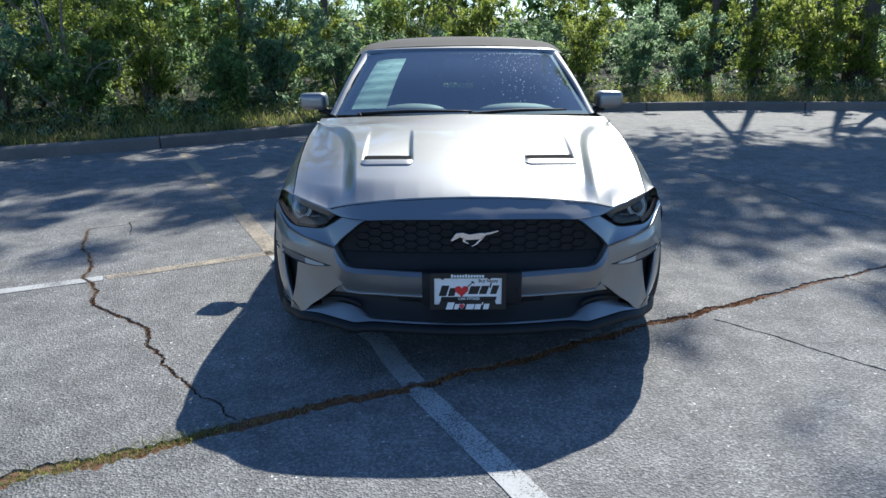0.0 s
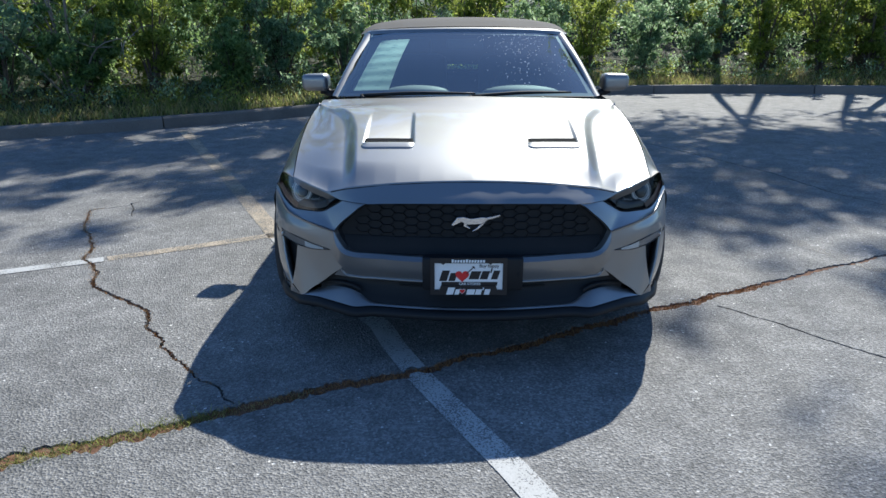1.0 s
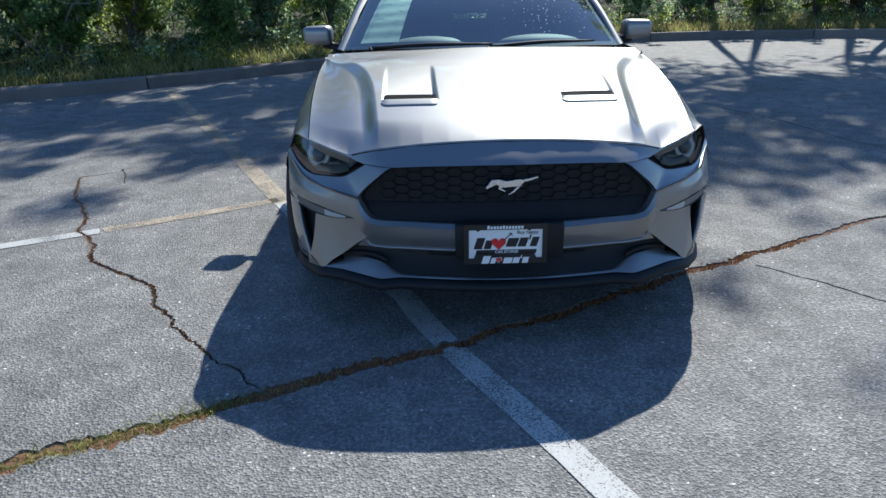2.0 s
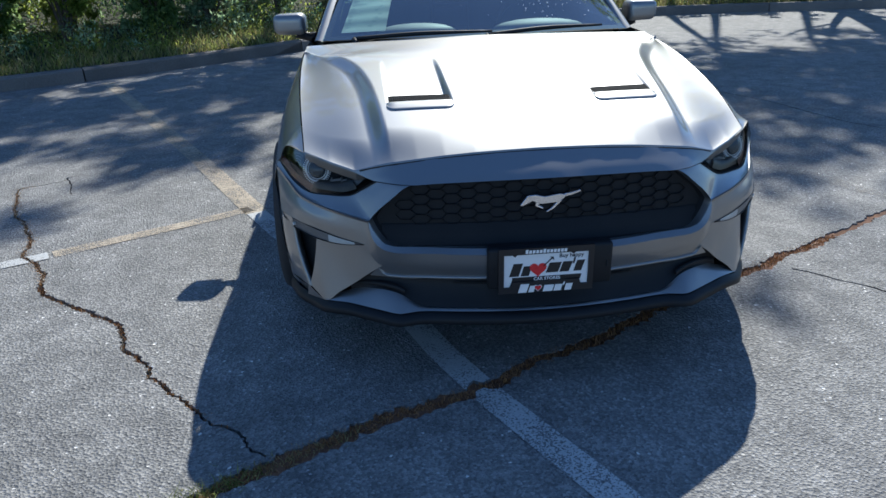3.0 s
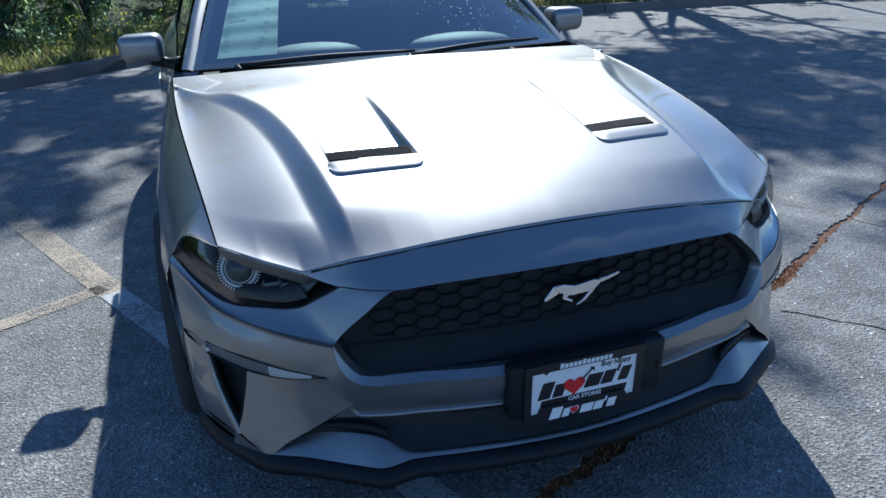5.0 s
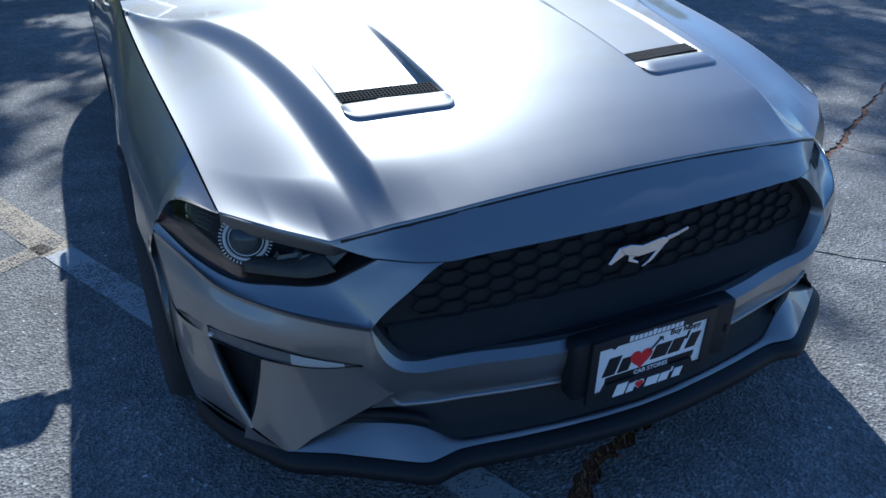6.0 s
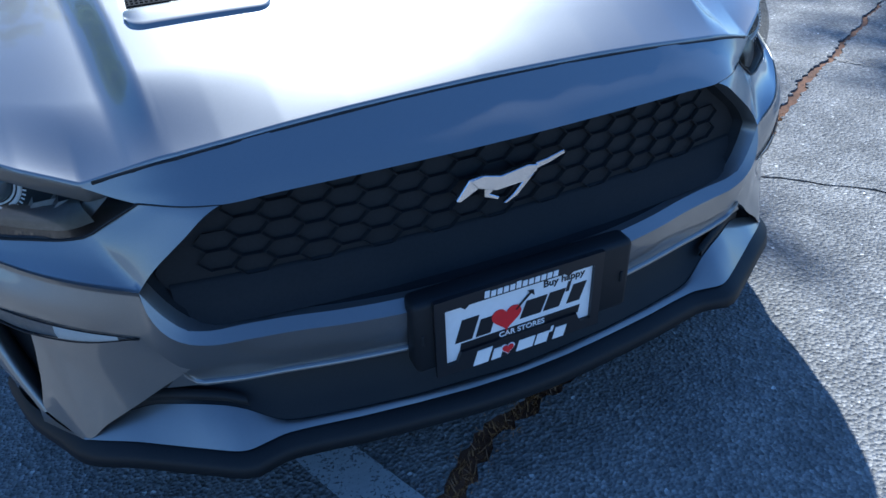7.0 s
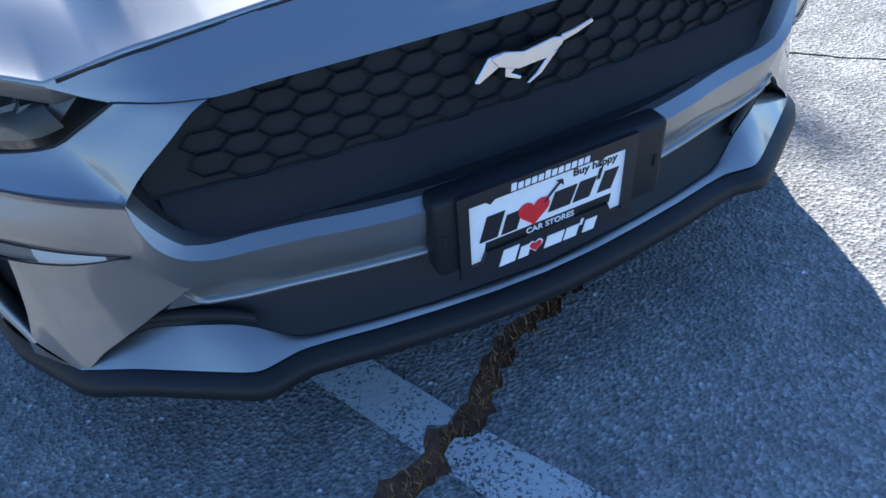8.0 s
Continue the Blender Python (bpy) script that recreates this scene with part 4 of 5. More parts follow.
def side_x(y, z):
    w, z1, x1 = float(curve1(WIDE, y)), float(curve1(TOPZ, y)), seam_x(y)
    s = min(max((z - 0.56) / (z1 - 0.56), 0), 1)
    low = max((0.45 - z) / 0.30, 0)
    return w - (w - x1) * s**2.6 - 0.045 * low**2 + 0.006 * math.exp(-(((z - 0.62) / 0.03) ** 2))


def side_bottom(y):
    z = 0.19
    for c in (0.95, 3.67):
        if abs(y - c) < 0.375:
            z = max(z, 0.335 + math.sqrt(0.375**2 - (y - c) ** 2))
    return z


def side_panel(name, y0, y1, sgn, label):
    bm = bmesh.new()
    ys = sorted(set(np.linspace(y0, y1, 40).tolist() + [c + k * d for c in (0.95, 3.67) for k in (-1, 1) for d in (0.3755, 0.3745, 0.37, 0.36, 0.345) if y0 < c + k * d < y1]))
    rows = []
    for y in ys:
        z0, z1 = side_bottom(y), float(curve1(TOPZ, y))
        rows.append([(sgn * side_x(y, z), y, z) for z in np.linspace(z0, z1, 26)])
    add_grid(bm, np.array(rows))
    if name == "fender":
        top = [(0.83, 0.56, 0.809), (0.835, 0.56, 0.80)]
        col = [(side_x(0.55, z), 0.55, z) for z in np.linspace(0.685, float(curve1(TOPZ, 0.55)), 8)]
        lampside = HL_TOP[:3]
        add_grid(bm, loft_points([lampside, between(lampside, col, (0, 0, 0.002)), col], 12, 7) * np.array([sgn, 1, 1]))
    # wheel arch return
    for c in (0.95, 3.67):
        if y0 < c < y1:
            arch = [(c - 0.375 * math.cos(a), 0.335 + 0.375 * math.sin(a)) for a in np.linspace(-0.39, math.pi + 0.39, 30)]
            add_grid(bm, np.array([[(sgn * side_x(y, z), y, z), (sgn * (side_x(y, z) - 0.012), y, z), (sgn * 0.66, y, z)] for y, z in arch]))
    return part(name, bm, PAINT, car, label)


for sgn in (-1, 1):
    side_panel("fender", 0.55, 1.575, sgn, "silver front fender")
    door = side_panel("door", 1.580, 2.86, sgn, "silver car door")
    bm = box((0.016, 0.20, 0.035), (sgn * 0.935, 2.68, 0.80), 0.007)
    part("door_handle", bm, PAINT, door)
    side_panel("quarter_panel", 2.865, 4.72, sgn, "silver rear quarter panel")

# tail, deck and underside
bm = bmesh.new()
stations = []
for z, dy in ((0.25, 0.02), (0.40, 0.07), (0.60, 0.085), (0.75, 0.07), (0.93, 0.05)):
    x = side_x(4.72, z)
    stations.append(full([(0, 4.72 + dy, z), (x * 0.6, 4.72 + dy * 0.9, z), (x * 0.93, 4.72 + dy * 0.4, z), (x, 4.72, z)]))
add_grid(bm, loft_points(stations, 31, 13))
part("rear_bumper", bm, PAINT, car, "silver rear bumper and tail")
bm = bmesh.new()
stations = [full([(0, y, zc), (0.5, y, zc - 0.01), (seam_x(y), y - 0.02, float(curve1(TOPZ, y)))]) for y, zc in ((3.86, 1.03), (4.2, 1.035), (4.6, 1.03), (4.77, 1.0))]
add_grid(bm, loft_points(stations, 31, 15))
part("trunk_lid", bm, PAINT, car, "silver trunk lid")
for sgn in (-1, 1):
    for i in range(3):
        bm = box((0.05, 0.03, 0.15), (sgn * (0.50 + 0.085 * i), 4.795 - 0.012 * i, 0.79), 0.01)
        part("tail_lamp", bm, RED_LENS, car, "red tail lamp bar")
bm = bmesh.new()
add_grid(bm, np.array([[(-x, y, 0.185), (0, y, 0.17), (x, y, 0.185)] for y, x in ((0.25, 0.72), (0.56, 0.88), (0.57, 0.66), (1.33, 0.66), (1.335, 0.88), (3.29, 0.88), (3.295, 0.66), (4.05, 0.66), (4.06, 0.80), (4.7, 0.75))]))
part("underbody", bm, BLACK, car)
# unseen black walls added to stop sun leaking through the hollow body
for y, w, top in ((0.545, 0.88, 0.64), (1.40, 0.80, 0.85)):
    bm = bmesh.new()
    add_grid(bm, np.array([[(x, y, z) for z in (0.17, 0.45, top)] for x in (-w, 0, w)]))
    part("light_baffle", bm, BLACK, car)

# ---- wheels ----
def wheel(sgn, y):
    c = Vector((sgn * 0.845, y, 0.335))
    m = Matrix.Translation(c) @ pose(0, 0, 0, 0, 90, 0)
    bm = bmesh.new()
    ring = []
    for a in np.linspace(0, 2 * math.pi, 49):
        ring.append([(math.cos(a) * r, math.sin(a) * r, h) for r, h in ((0.235, -0.11), (0.315, -0.118), (0.333, -0.09), (0.335, 0), (0.333, 0.09), (0.315, 0.118), (0.235, 0.11))])
    add_grid(bm, np.array(ring))
    bmesh.ops.transform(bm, matrix=m, verts=bm.verts)
    tyre = part("wheel", bm, RUBBER, car, "black tyre on a dark alloy wheel")
    bm = bmesh.new()
    ring = []
    for a in np.linspace(0, 2 * math.pi, 49):
        ring.append([(math.cos(a) * r, math.sin(a) * r, h) for r, h in ((0.24, -0.11), (0.225, -0.08), (0.215, 0.08), (0.24, 0.112), (0.23, 0.114))])
    add_grid(bm, np.array(ring))
    for k in range(10):
        a = k * math.pi / 5
        prism(bm, [(0.03, -0.02), (0.225, -0.011), (0.225, 0.011), (0.03, 0.02)], sgn * 0.07, sgn * 0.095, pose(0, 0, 0, 0, 0, math.degrees(a)))
    bmesh.ops.create_cone(bm, cap_ends=True, segments=20, radius1=0.06, radius2=0.05, depth=0.04, matrix=Matrix.Translation((0, 0, sgn * 0.085)))
    bmesh.ops.transform(bm, matrix=m, verts=bm.verts)
    part("rim", bm, ALLOY, tyre, "dark alloy rim with ten spokes", smooth=False)


for sgn in (-1, 1):
    for y in (0.95, 3.67):
        wheel(sgn, y)

# ---- windscreen, pillars, roof ----
WS_BASE = [(0, 1.515, 0.992), (0.3, 1.535, 0.990), (0.58, 1.60, 0.984), (0.78, 1.70, 0.972)]
WS_TOP = [(0, 2.15, 1.338), (0.3, 2.165, 1.335), (0.5, 2.205, 1.328), (0.615, 2.25, 1.318)]
WS = loft_points([full(WS_BASE), full(between(WS_BASE, WS_TOP, (0, -0.02, 0.018))), full(WS_TOP)], 41, 17)


def on_glass(u, v, inward=0.0):
    """A place on the windscreen: u across from 0 to 1, v up from 0 to 1."""
    i, j = u * 40, v * 16
    a, b = min(int(i), 39), min(int(j), 15)
    s, t = i - a, j - b
    p = (WS[a, b] * (1 - s) + WS[a + 1, b] * s) * (1 - t) + (WS[a, b + 1] * (1 - s) + WS[a + 1, b + 1] * s) * t
    return p + np.array([0, 0.62, -0.78]) * inward


bm = bmesh.new()
add_grid(bm, WS)
ws = part("windscreen", bm, WINDSCREEN, car, "windscreen with pale specks reflecting the sky")
ws.visible_shadow = False
# black band round the glass
bm = bmesh.new()
for a, b in (((0.0, 0.0), (1.0, 0.0)), ((0.0, 0.0), (0.0, 1.0)), ((1.0, 0.0), (1.0, 1.0)), ((0.0, 1.0), (1.0, 1.0))):
    row = []
    for w in np.linspace(0, 1, 25):
        u, v = a[0] * (1 - w) + b[0] * w, a[1] * (1 - w) + b[1] * w
        du = 0.022 if a[0] == b[0] == 0 else -0.022 if a[0] == b[0] == 1 else 0
        dv = 0.05 if a[1] == b[1] == 0 else -0.04 if a[1] == b[1] == 1 else 0
        row.append([on_glass(u, v, 0.004), on_glass(min(max(u + du, 0), 1), min(max(v + dv, 0), 1), 0.004)])
    add_grid(bm, np.array(row))
part("glass_border", bm, BLACK, ws, "black ceramic edge of the glass")
# small pale discs scattered over the glass, denser towards the top
rng = random.Random(8)
bm = bmesh.new()
for _ in range(330):
    u, v = min(max(rng.gauss(0.76, 0.10), 0.4), 0.97), rng.uniform(0.15, 0.97)
    if rng.random() > 0.25 + 0.75 * v:
        continue
    p, r = Vector(on_glass(u, v, -0.003)), rng.choice((0.0014, 0.002, 0.0028, 0.0038))
    n, e = Vector((0, -0.62, 0.78)), Vector((1, 0, 0))
    f = n.cross(e)
    k = rng.uniform(0.6, 1.5)
    bm.faces.new([bm.verts.new(p + (e * math.cos(a) + f * math.sin(a) * k) * r) for a in np.linspace(0, 2 * math.pi, 6, endpoint=False)])
tagged(part("specks", bm, SPECK, ws, "small pale specks", smooth=False), kind="stuff")
# price sheet behind the glass
bm = bmesh.new()
g = []
for v in np.linspace(0.10, 0.90, 41):
    shift = 0.008 * math.sin(v * 50) * 0.3
    g.append([on_glass(u + 0.060 * v * 0.35 + 0.0, v, 0.014 + 0.0012 * math.sin(v * 47)) for u in np.linspace(0.055, 0.205, 7)])
add_grid(bm, np.array(g))
sheet_ob = tagged(part("price_sheet", bm, PAPER, None), "pale green printed price sheet taped inside the windscreen", "paper")
rng = random.Random(5)
bm = bmesh.new()
for k in range(17):
    v = 0.16 + k * 0.042
    a, b = 0.066 + 0.02 * v, 0.066 + 0.02 * v + rng.uniform(0.05, 0.12)
    q = [on_glass(u, w, 0.0125 + 0.0012 * math.sin(w * 47)) for u, w in ((a, v), (b, v), (b, v + 0.012), (a, v + 0.012))]
    bm.faces.new([bm.verts.new(p) for p in q])
part("print", bm, INK, sheet_ob, "rows of unreadable print", smooth=False)

for sgn in (-1, 1):
    k = np.array([sgn, 1, 1])
    bm = bmesh.new()
    a0 = [(0.78, 1.70, 0.972), (0.70, 1.99, 1.165), (0.615, 2.25, 1.318)]
    a1 = [(0.792, 1.702, 0.969), (0.714, 1.992, 1.165), (0.632, 2.258, 1.322)]
    a2 = [(0.815, 1.79, 0.955), (0.738, 2.06, 1.150), (0.665, 2.33, 1.318)]
    add_grid(bm, loft_points([[(x - 0.004, y, z - 0.004) for x, y, z in a0], [(x, y - 0.003, z + 0.005) for x, y, z in a1], a2, [(x - 0.03, y + 0.02, z - 0.01) for x, y, z in a2]], 21, 9) * k)
    part("pillar", bm, PAINT, car, "silver windscreen pillar")
    bm = bmesh.new()
    add_grid(bm, loft_points([[(0.83, 1.80, 0.956), (0.83, 2.3, 0.97), (0.822, 2.85, 0.985), (0.822, 3.3, 0.995)], [(0.835, 1.80, 0.96), (0.69, 2.32, 1.31), (0.715, 2.85, 1.32), (0.735, 3.3, 1.22)]], 25, 9) * k)
    side = part("side_window", bm, SIDE_GLASS, car, "dark side window")
bm = bmesh.new()
head = [(0, 2.15, 1.338), (0.3, 2.165, 1.335), (0.5, 2.205, 1.328), (0.615, 2.25, 1.318), (0.655, 2.29, 1.31)]
head2 = [(0, 2.165, 1.358), (0.3, 2.18, 1.355), (0.5, 2.22, 1.348), (0.625, 2.27, 1.337), (0.675, 2.31, 1.32)]
head3 = [(0, 2.20, 1.368), (0.3, 2.21, 1.364), (0.5, 2.25, 1.356), (0.635, 2.30, 1.343), (0.69, 2.34, 1.32)]
add_grid(bm, loft_points([full(head), full(head2), full(head3)], 41, 9))
part("header_rail", bm, PAINT, car, "silver rail above the windscreen")
bm = bmesh.new()
roof = [
    full([(0, 2.20, 1.372), (0.3, 2.21, 1.368), (0.5, 2.25, 1.358), (0.64, 2.31, 1.342), (0.69, 2.34, 1.318)]),
    full([(0, 2.45, 1.412), (0.3, 2.45, 1.406), (0.52, 2.46, 1.390), (0.66, 2.48, 1.360), (0.715, 2.50, 1.318)]),
    full([(0, 2.8, 1.428), (0.3, 2.8, 1.422), (0.54, 2.8, 1.400), (0.67, 2.8, 1.365), (0.73, 2.8, 1.31)]),
    full([(0, 3.2, 1.405), (0.3, 3.2, 1.398), (0.54, 3.2, 1.375), (0.68, 3.2, 1.330), (0.75, 3.2, 1.24)]),
    full([(0, 3.6, 1.27), (0.3, 3.6, 1.26), (0.54, 3.58, 1.235), (0.69, 3.52, 1.19), (0.78, 3.45, 1.10)]),
    full([(0, 3.98, 1.03), (0.3, 3.96, 1.03), (0.54, 3.90, 1.025), (0.70, 3.75, 1.02), (0.80, 3.55, 1.005)]),
]
add_grid(bm, loft_points(roof, 41, 41))
for sgn in (-1, 1):
    edge = [(0.735 * sgn, 2.9, 1.30), (0.75 * sgn, 3.2, 1.24), (0.78 * sgn, 3.45, 1.10), (0.80 * sgn, 3.55, 1.005)]
    belt = [(0.825 * sgn, 3.25, 0.995), (0.827 * sgn, 3.4, 1.0), (0.828 * sgn, 3.5, 1.003), (0.83 * sgn, 3.6, 1.005)]
    add_grid(bm, loft_points([edge, belt], 12, 5))
part("soft_top", bm, FABRIC, car, "brown-black fabric soft top")
bm = bmesh.new()
add_grid(bm, loft_points([full([(0, 1.49, 0.985), (0.5, 1.52, 0.975), (0.82, 1.62, 0.95)]), full([(0, 1.53, 0.975), (0.5, 1.58, 0.965), (0.80, 1.72, 0.945)])], 31, 4))
part("cowl", bm, BLACK, car, "black cowl panel")
for a, b, c in (((-0.62, 1.60, 0.988), (-0.34, 1.525, 1.008), (0.05, 1.508, 1.008)), ((0.02, 1.50, 0.992), (0.30, 1.522, 1.010), (0.62, 1.60, 1.006))):
    bm = bmesh.new()
    tube(bm, [a, b, c], (0.010, 0.012, 0.006), 6, 12)
    tube(bm, [a, tuple(np.array(a) + (0.02, -0.03, -0.03))], (0.014, 0.016), 6)
    part("wiper", bm, BLACK, car, "black wiper blade")


def side_mirror(sgn):
    bm = box((0.172, 0.125, 0.108), (0, 0, 0), 0.034, None, 5)
    for v in bm.verts:
        x, y, z = v.co
        v.co = (sgn * (0.968 + x + 0.06 * z - 0.10 * (y + 0.06)), 2.03 + y + 0.18 * max(x, 0), 1.030 + z * (1 - 0.5 * x))
    bmesh.ops.recalc_face_normals(bm, faces=bm.faces)
    mir = part("side_mirror", bm, PAINT, car, "silver door mirror")
    bm = bmesh.new()
    tube(bm, [(0.93 * sgn, 2.03, 0.985), (0.875 * sgn, 2.03, 0.962), (0.82 * sgn, 2.0, 0.955)], (0.030, 0.022, 0.035), 10, 10)
    part("stalk", bm, BLACK, mir, "black mirror foot")
    bm = box((0.135, 0.012, 0.088), (0.968 * sgn, 2.094, 1.030), 0.02)
    part("mirror_glass", bm, mat("mirror_surface", (0.8, 0.8, 0.82), 0.03, 1.0, 0.02, spread=0.01), mir)


for sgn in (-1, 1):
    side_mirror(sgn)

# ---- cabin ----
DASH_PALE = mat("dash_pale", (0.24, 0.25, 0.25), 0.6, 0, 0.1, 5, 120)
bm = bmesh.new()
add_grid(bm, loft_points([full([(0, 1.60, 0.945), (0.5, 1.66, 0.94), (0.78, 1.78, 0.93)]), full([(0, 1.80, 0.965), (0.35, 1.85, 0.985), (0.72, 1.92, 0.96)]), full([(0, 2.02, 0.94), (0.35, 2.06, 0.965), (0.72, 2.06, 0.93)]), full([(0, 2.05, 0.6), (0.35, 2.1, 0.6), (0.75, 2.1, 0.6)])], 31, 15))
part("dashboard", bm, DASH, car, "dark grey dashboard")
# two pale flattened domes over the dashboard, behind the glass
for x, w in ((-0.30, 0.21), (0.34, 0.24)):
    bm = bmesh.new()
    bmesh.ops.create_uvsphere(bm, u_segments=24, v_segments=12, radius=1.0)
    bmesh.ops.transform(bm, matrix=Matrix.Translation((x, 1.80, 0.985)) @ Matrix.Diagonal((w, 0.10, 0.045, 1)), verts=bm.verts)
    part("pale_dome", bm, DASH_PALE, car, "pale grey flattened dome over the dashboard")
bm = bmesh.new()
c = Vector((0.37, 2.24, 0.93))
m = Matrix.Translation(c) @ pose(0, 0, 0, 66, 0, 0)
n = 40
add_grid(bm, np.array([[(math.cos(a) * (0.18 + 0.016 * math.cos(b)), math.sin(a) * (0.18 + 0.016 * math.cos(b)), 0.016 * math.sin(b)) for b in np.linspace(0, 2 * math.pi, 9)] for a in np.linspace(0, 2 * math.pi, n)]))
bmesh.ops.create_cone(bm, cap_ends=True, segments=20, radius1=0.07, radius2=0.055, depth=0.05)
for a in (0, 180, 270):
    prism(bm, [(0.05, -0.015), (0.18, -0.012), (0.18, 0.012), (0.05, 0.015)], -0.008, 0.008, pose(0, 0, 0, 0, 0, a))
bmesh.ops.transform(bm, matrix=m, verts=bm.verts)
part("steering_wheel", bm, TRIM, car, "black steering wheel")
for sx in (-0.37, 0.37):
    bm = box((0.50, 0.52, 0.18), (sx, 2.62, 0.55), 0.06)
    seat = part("seat", bm, LEATHER, car, "dark leather front seat")
    part("backrest", box((0.50, 0.16, 0.62), (sx, 2.93, 0.86), 0.06, (-18, 0, 0)), LEATHER, seat)
    part("headrest", box((0.26, 0.10, 0.18), (sx, 3.05, 1.19), 0.04, (-12, 0, 0)), LEATHER, seat)
bm = bmesh.new()
bmesh.ops.create_grid(bm, x_segments=2, y_segments=6, size=1.0, matrix=Matrix.Translation((0, 2.75, 0.40)) @ Matrix.Diagonal((0.84, 0.9, 1, 1)))
part("cabin_floor", bm, TRIM, car)
part("rear_seat", box((1.25, 0.35, 0.55), (0, 3.45, 0.72), 0.08), LEATHER, car, "dark rear seat")
part("inner_mirror", box((0.24, 0.03, 0.07), (0.0, 2.12, 1.262), 0.014), TRIM, car, "black inner mirror")

# ---- plate ----
bracket = tagged(new("plate_holder"), "black plastic plate holder with a white dealer plate", "plate holder")
TILT_M = Matrix.Translation((0.0, -0.011, 0.429)) @ pose(0, 0, 0, 3, 0, 0)


def tilted(bm):
    bmesh.ops.transform(bm, matrix=TILT_M, verts=bm.verts)
    return bm


part("holder", tilted(box((0.412, 0.046, 0.146), (0, 0.028, 0), 0.010)), BLACK, bracket, "black plastic holder")
for x in (-0.192, 0.187):
    part("slot", tilted(box((0.006, 0.004, 0.022), (x, 0.0045, 0.0), 0.0015)), GRILLE, bracket)
PX = -0.017
bm = bmesh.new()
prism(bm, [(-0.139, -0.064), (0.139, -0.064), (0.139, 0.056), (-0.139, 0.056)], 0, 0.002, pose(PX, 0.004, 0, 90, 0, 0))
plate = part("plate", tilted(bm), WHITE, bracket, "white dealer plate with black and red shapes", smooth=False)
bm = bmesh.new()
for sx in (-1, 1):
    prism(bm, [(sx * 0.148 - 0.009, -0.085), (sx * 0.148 + 0.009, -0.085), (sx * 0.148 + 0.009, 0.076), (sx * 0.148 - 0.009, 0.076)], 0, 0.009, pose(PX, 0.004, 0, 90, 0, 0))
prism(bm, [(-0.139, 0.054), (-0.112, 0.054), (-0.104, 0.047), (-0.096, 0.054), (0.080, 0.054), (0.088, 0.047), (0.096, 0.054), (0.139, 0.054), (0.139, 0.076), (-0.139, 0.076)], 0, 0.009, pose(PX, 0.004, 0, 90, 0, 0))
prism(bm, [(-0.139, -0.085), (0.139, -0.085), (0.139, -0.064), (0.118, -0.064), (0.110, -0.044), (-0.112, -0.044), (-0.120, -0.064), (-0.139, -0.064)], 0, 0.009, pose(PX, 0.004, 0, 90, 0, 0))
part("plate_frame", tilted(bm), PLATE_BLACK, bracket, "black plate frame", smooth=False)


def heart(size):
    pts = []
    for a in np.linspace(0, 2 * math.pi, 28, endpoint=False):
        pts.append((size * 0.5 * math.sin(a) ** 3, size * (13 * math.cos(a) - 5 * math.cos(2 * a) - 2 * math.cos(3 * a) - math.cos(4 * a)) / 32))
    return pts[::-1]


def on_plate(name, shapes, m, out, label):
    bm = bmesh.new()
    for shape in shapes:
        prism(bm, shape, 0, 0.0012, pose(PX, out, 0, 90, 0, 0))
    return part(name, tilted(bm), m, plate, label, smooth=False)


def slant(x0, x1, z0, z1, lean=0.012):
    return [(x0, z0), (x1, z0), (x1 + lean, z1), (x0 + lean, z1)]


for shape in (slant(-0.121, -0.090, -0.026, 0.020, 0.014), slant(-0.083, -0.056, -0.026, 0.009, 0.010), slant(0.000, 0.040, -0.018, 0.017), slant(0.045, 0.076, -0.018, 0.018), slant(0.088, 0.094, 0.010, 0.030, 0.004), slant(0.091, 0.117, -0.018, 0.020), slant(-0.113, 0.116, -0.047, -0.030, 0.003)):
    on_plate("dark_bar", [shape], PLATE_BLACK, 0.0018, "black bar of a trade mark")
on_plate("red_heart", [[(x - 0.026, z - 0.003) for x, z in heart(0.056)]], RED, 0.0010, "red heart")
on_plate("arrow", [[(-0.010, 0.008), (-0.007, 0.006), (0.021, 0.034), (0.018, 0.036)], [(0.012, 0.040), (0.024, 0.038), (0.026, 0.026)]], PLATE_BLACK, 0.0006, "thin arrow")
for shape in (slant(-0.092, -0.064, -0.083, -0.052, 0.009), slant(-0.058, -0.040, -0.083, -0.060, 0.006), slant(-0.010, 0.022, -0.083, -0.060, 0.006), slant(0.026, 0.050, -0.083, -0.060, 0.006), slant(0.056, 0.061, -0.064, -0.052, 0.003), slant(0.062, 0.084, -0.083, -0.059, 0.006)):
    on_plate("pale_bar", [shape], WHITE, -0.0055, "white bar of a trade mark")
for i in range(12):
    on_plate("pale_bar", [slant(-0.07 + 0.0115 * i, -0.0615 + 0.0115 * i, 0.058, 0.0715 if i in (0, 5) else 0.069, 0.001)], WHITE, -0.0055, "white bar of a web address")
on_plate("small_heart", [[(x - 0.026, z - 0.068) for x, z in heart(0.027)]], WHITE, -0.0052, "white edge")
on_plate("small_heart", [[(x - 0.026, z - 0.068) for x, z in heart(0.022)]], RED, -0.0062, "small red heart")


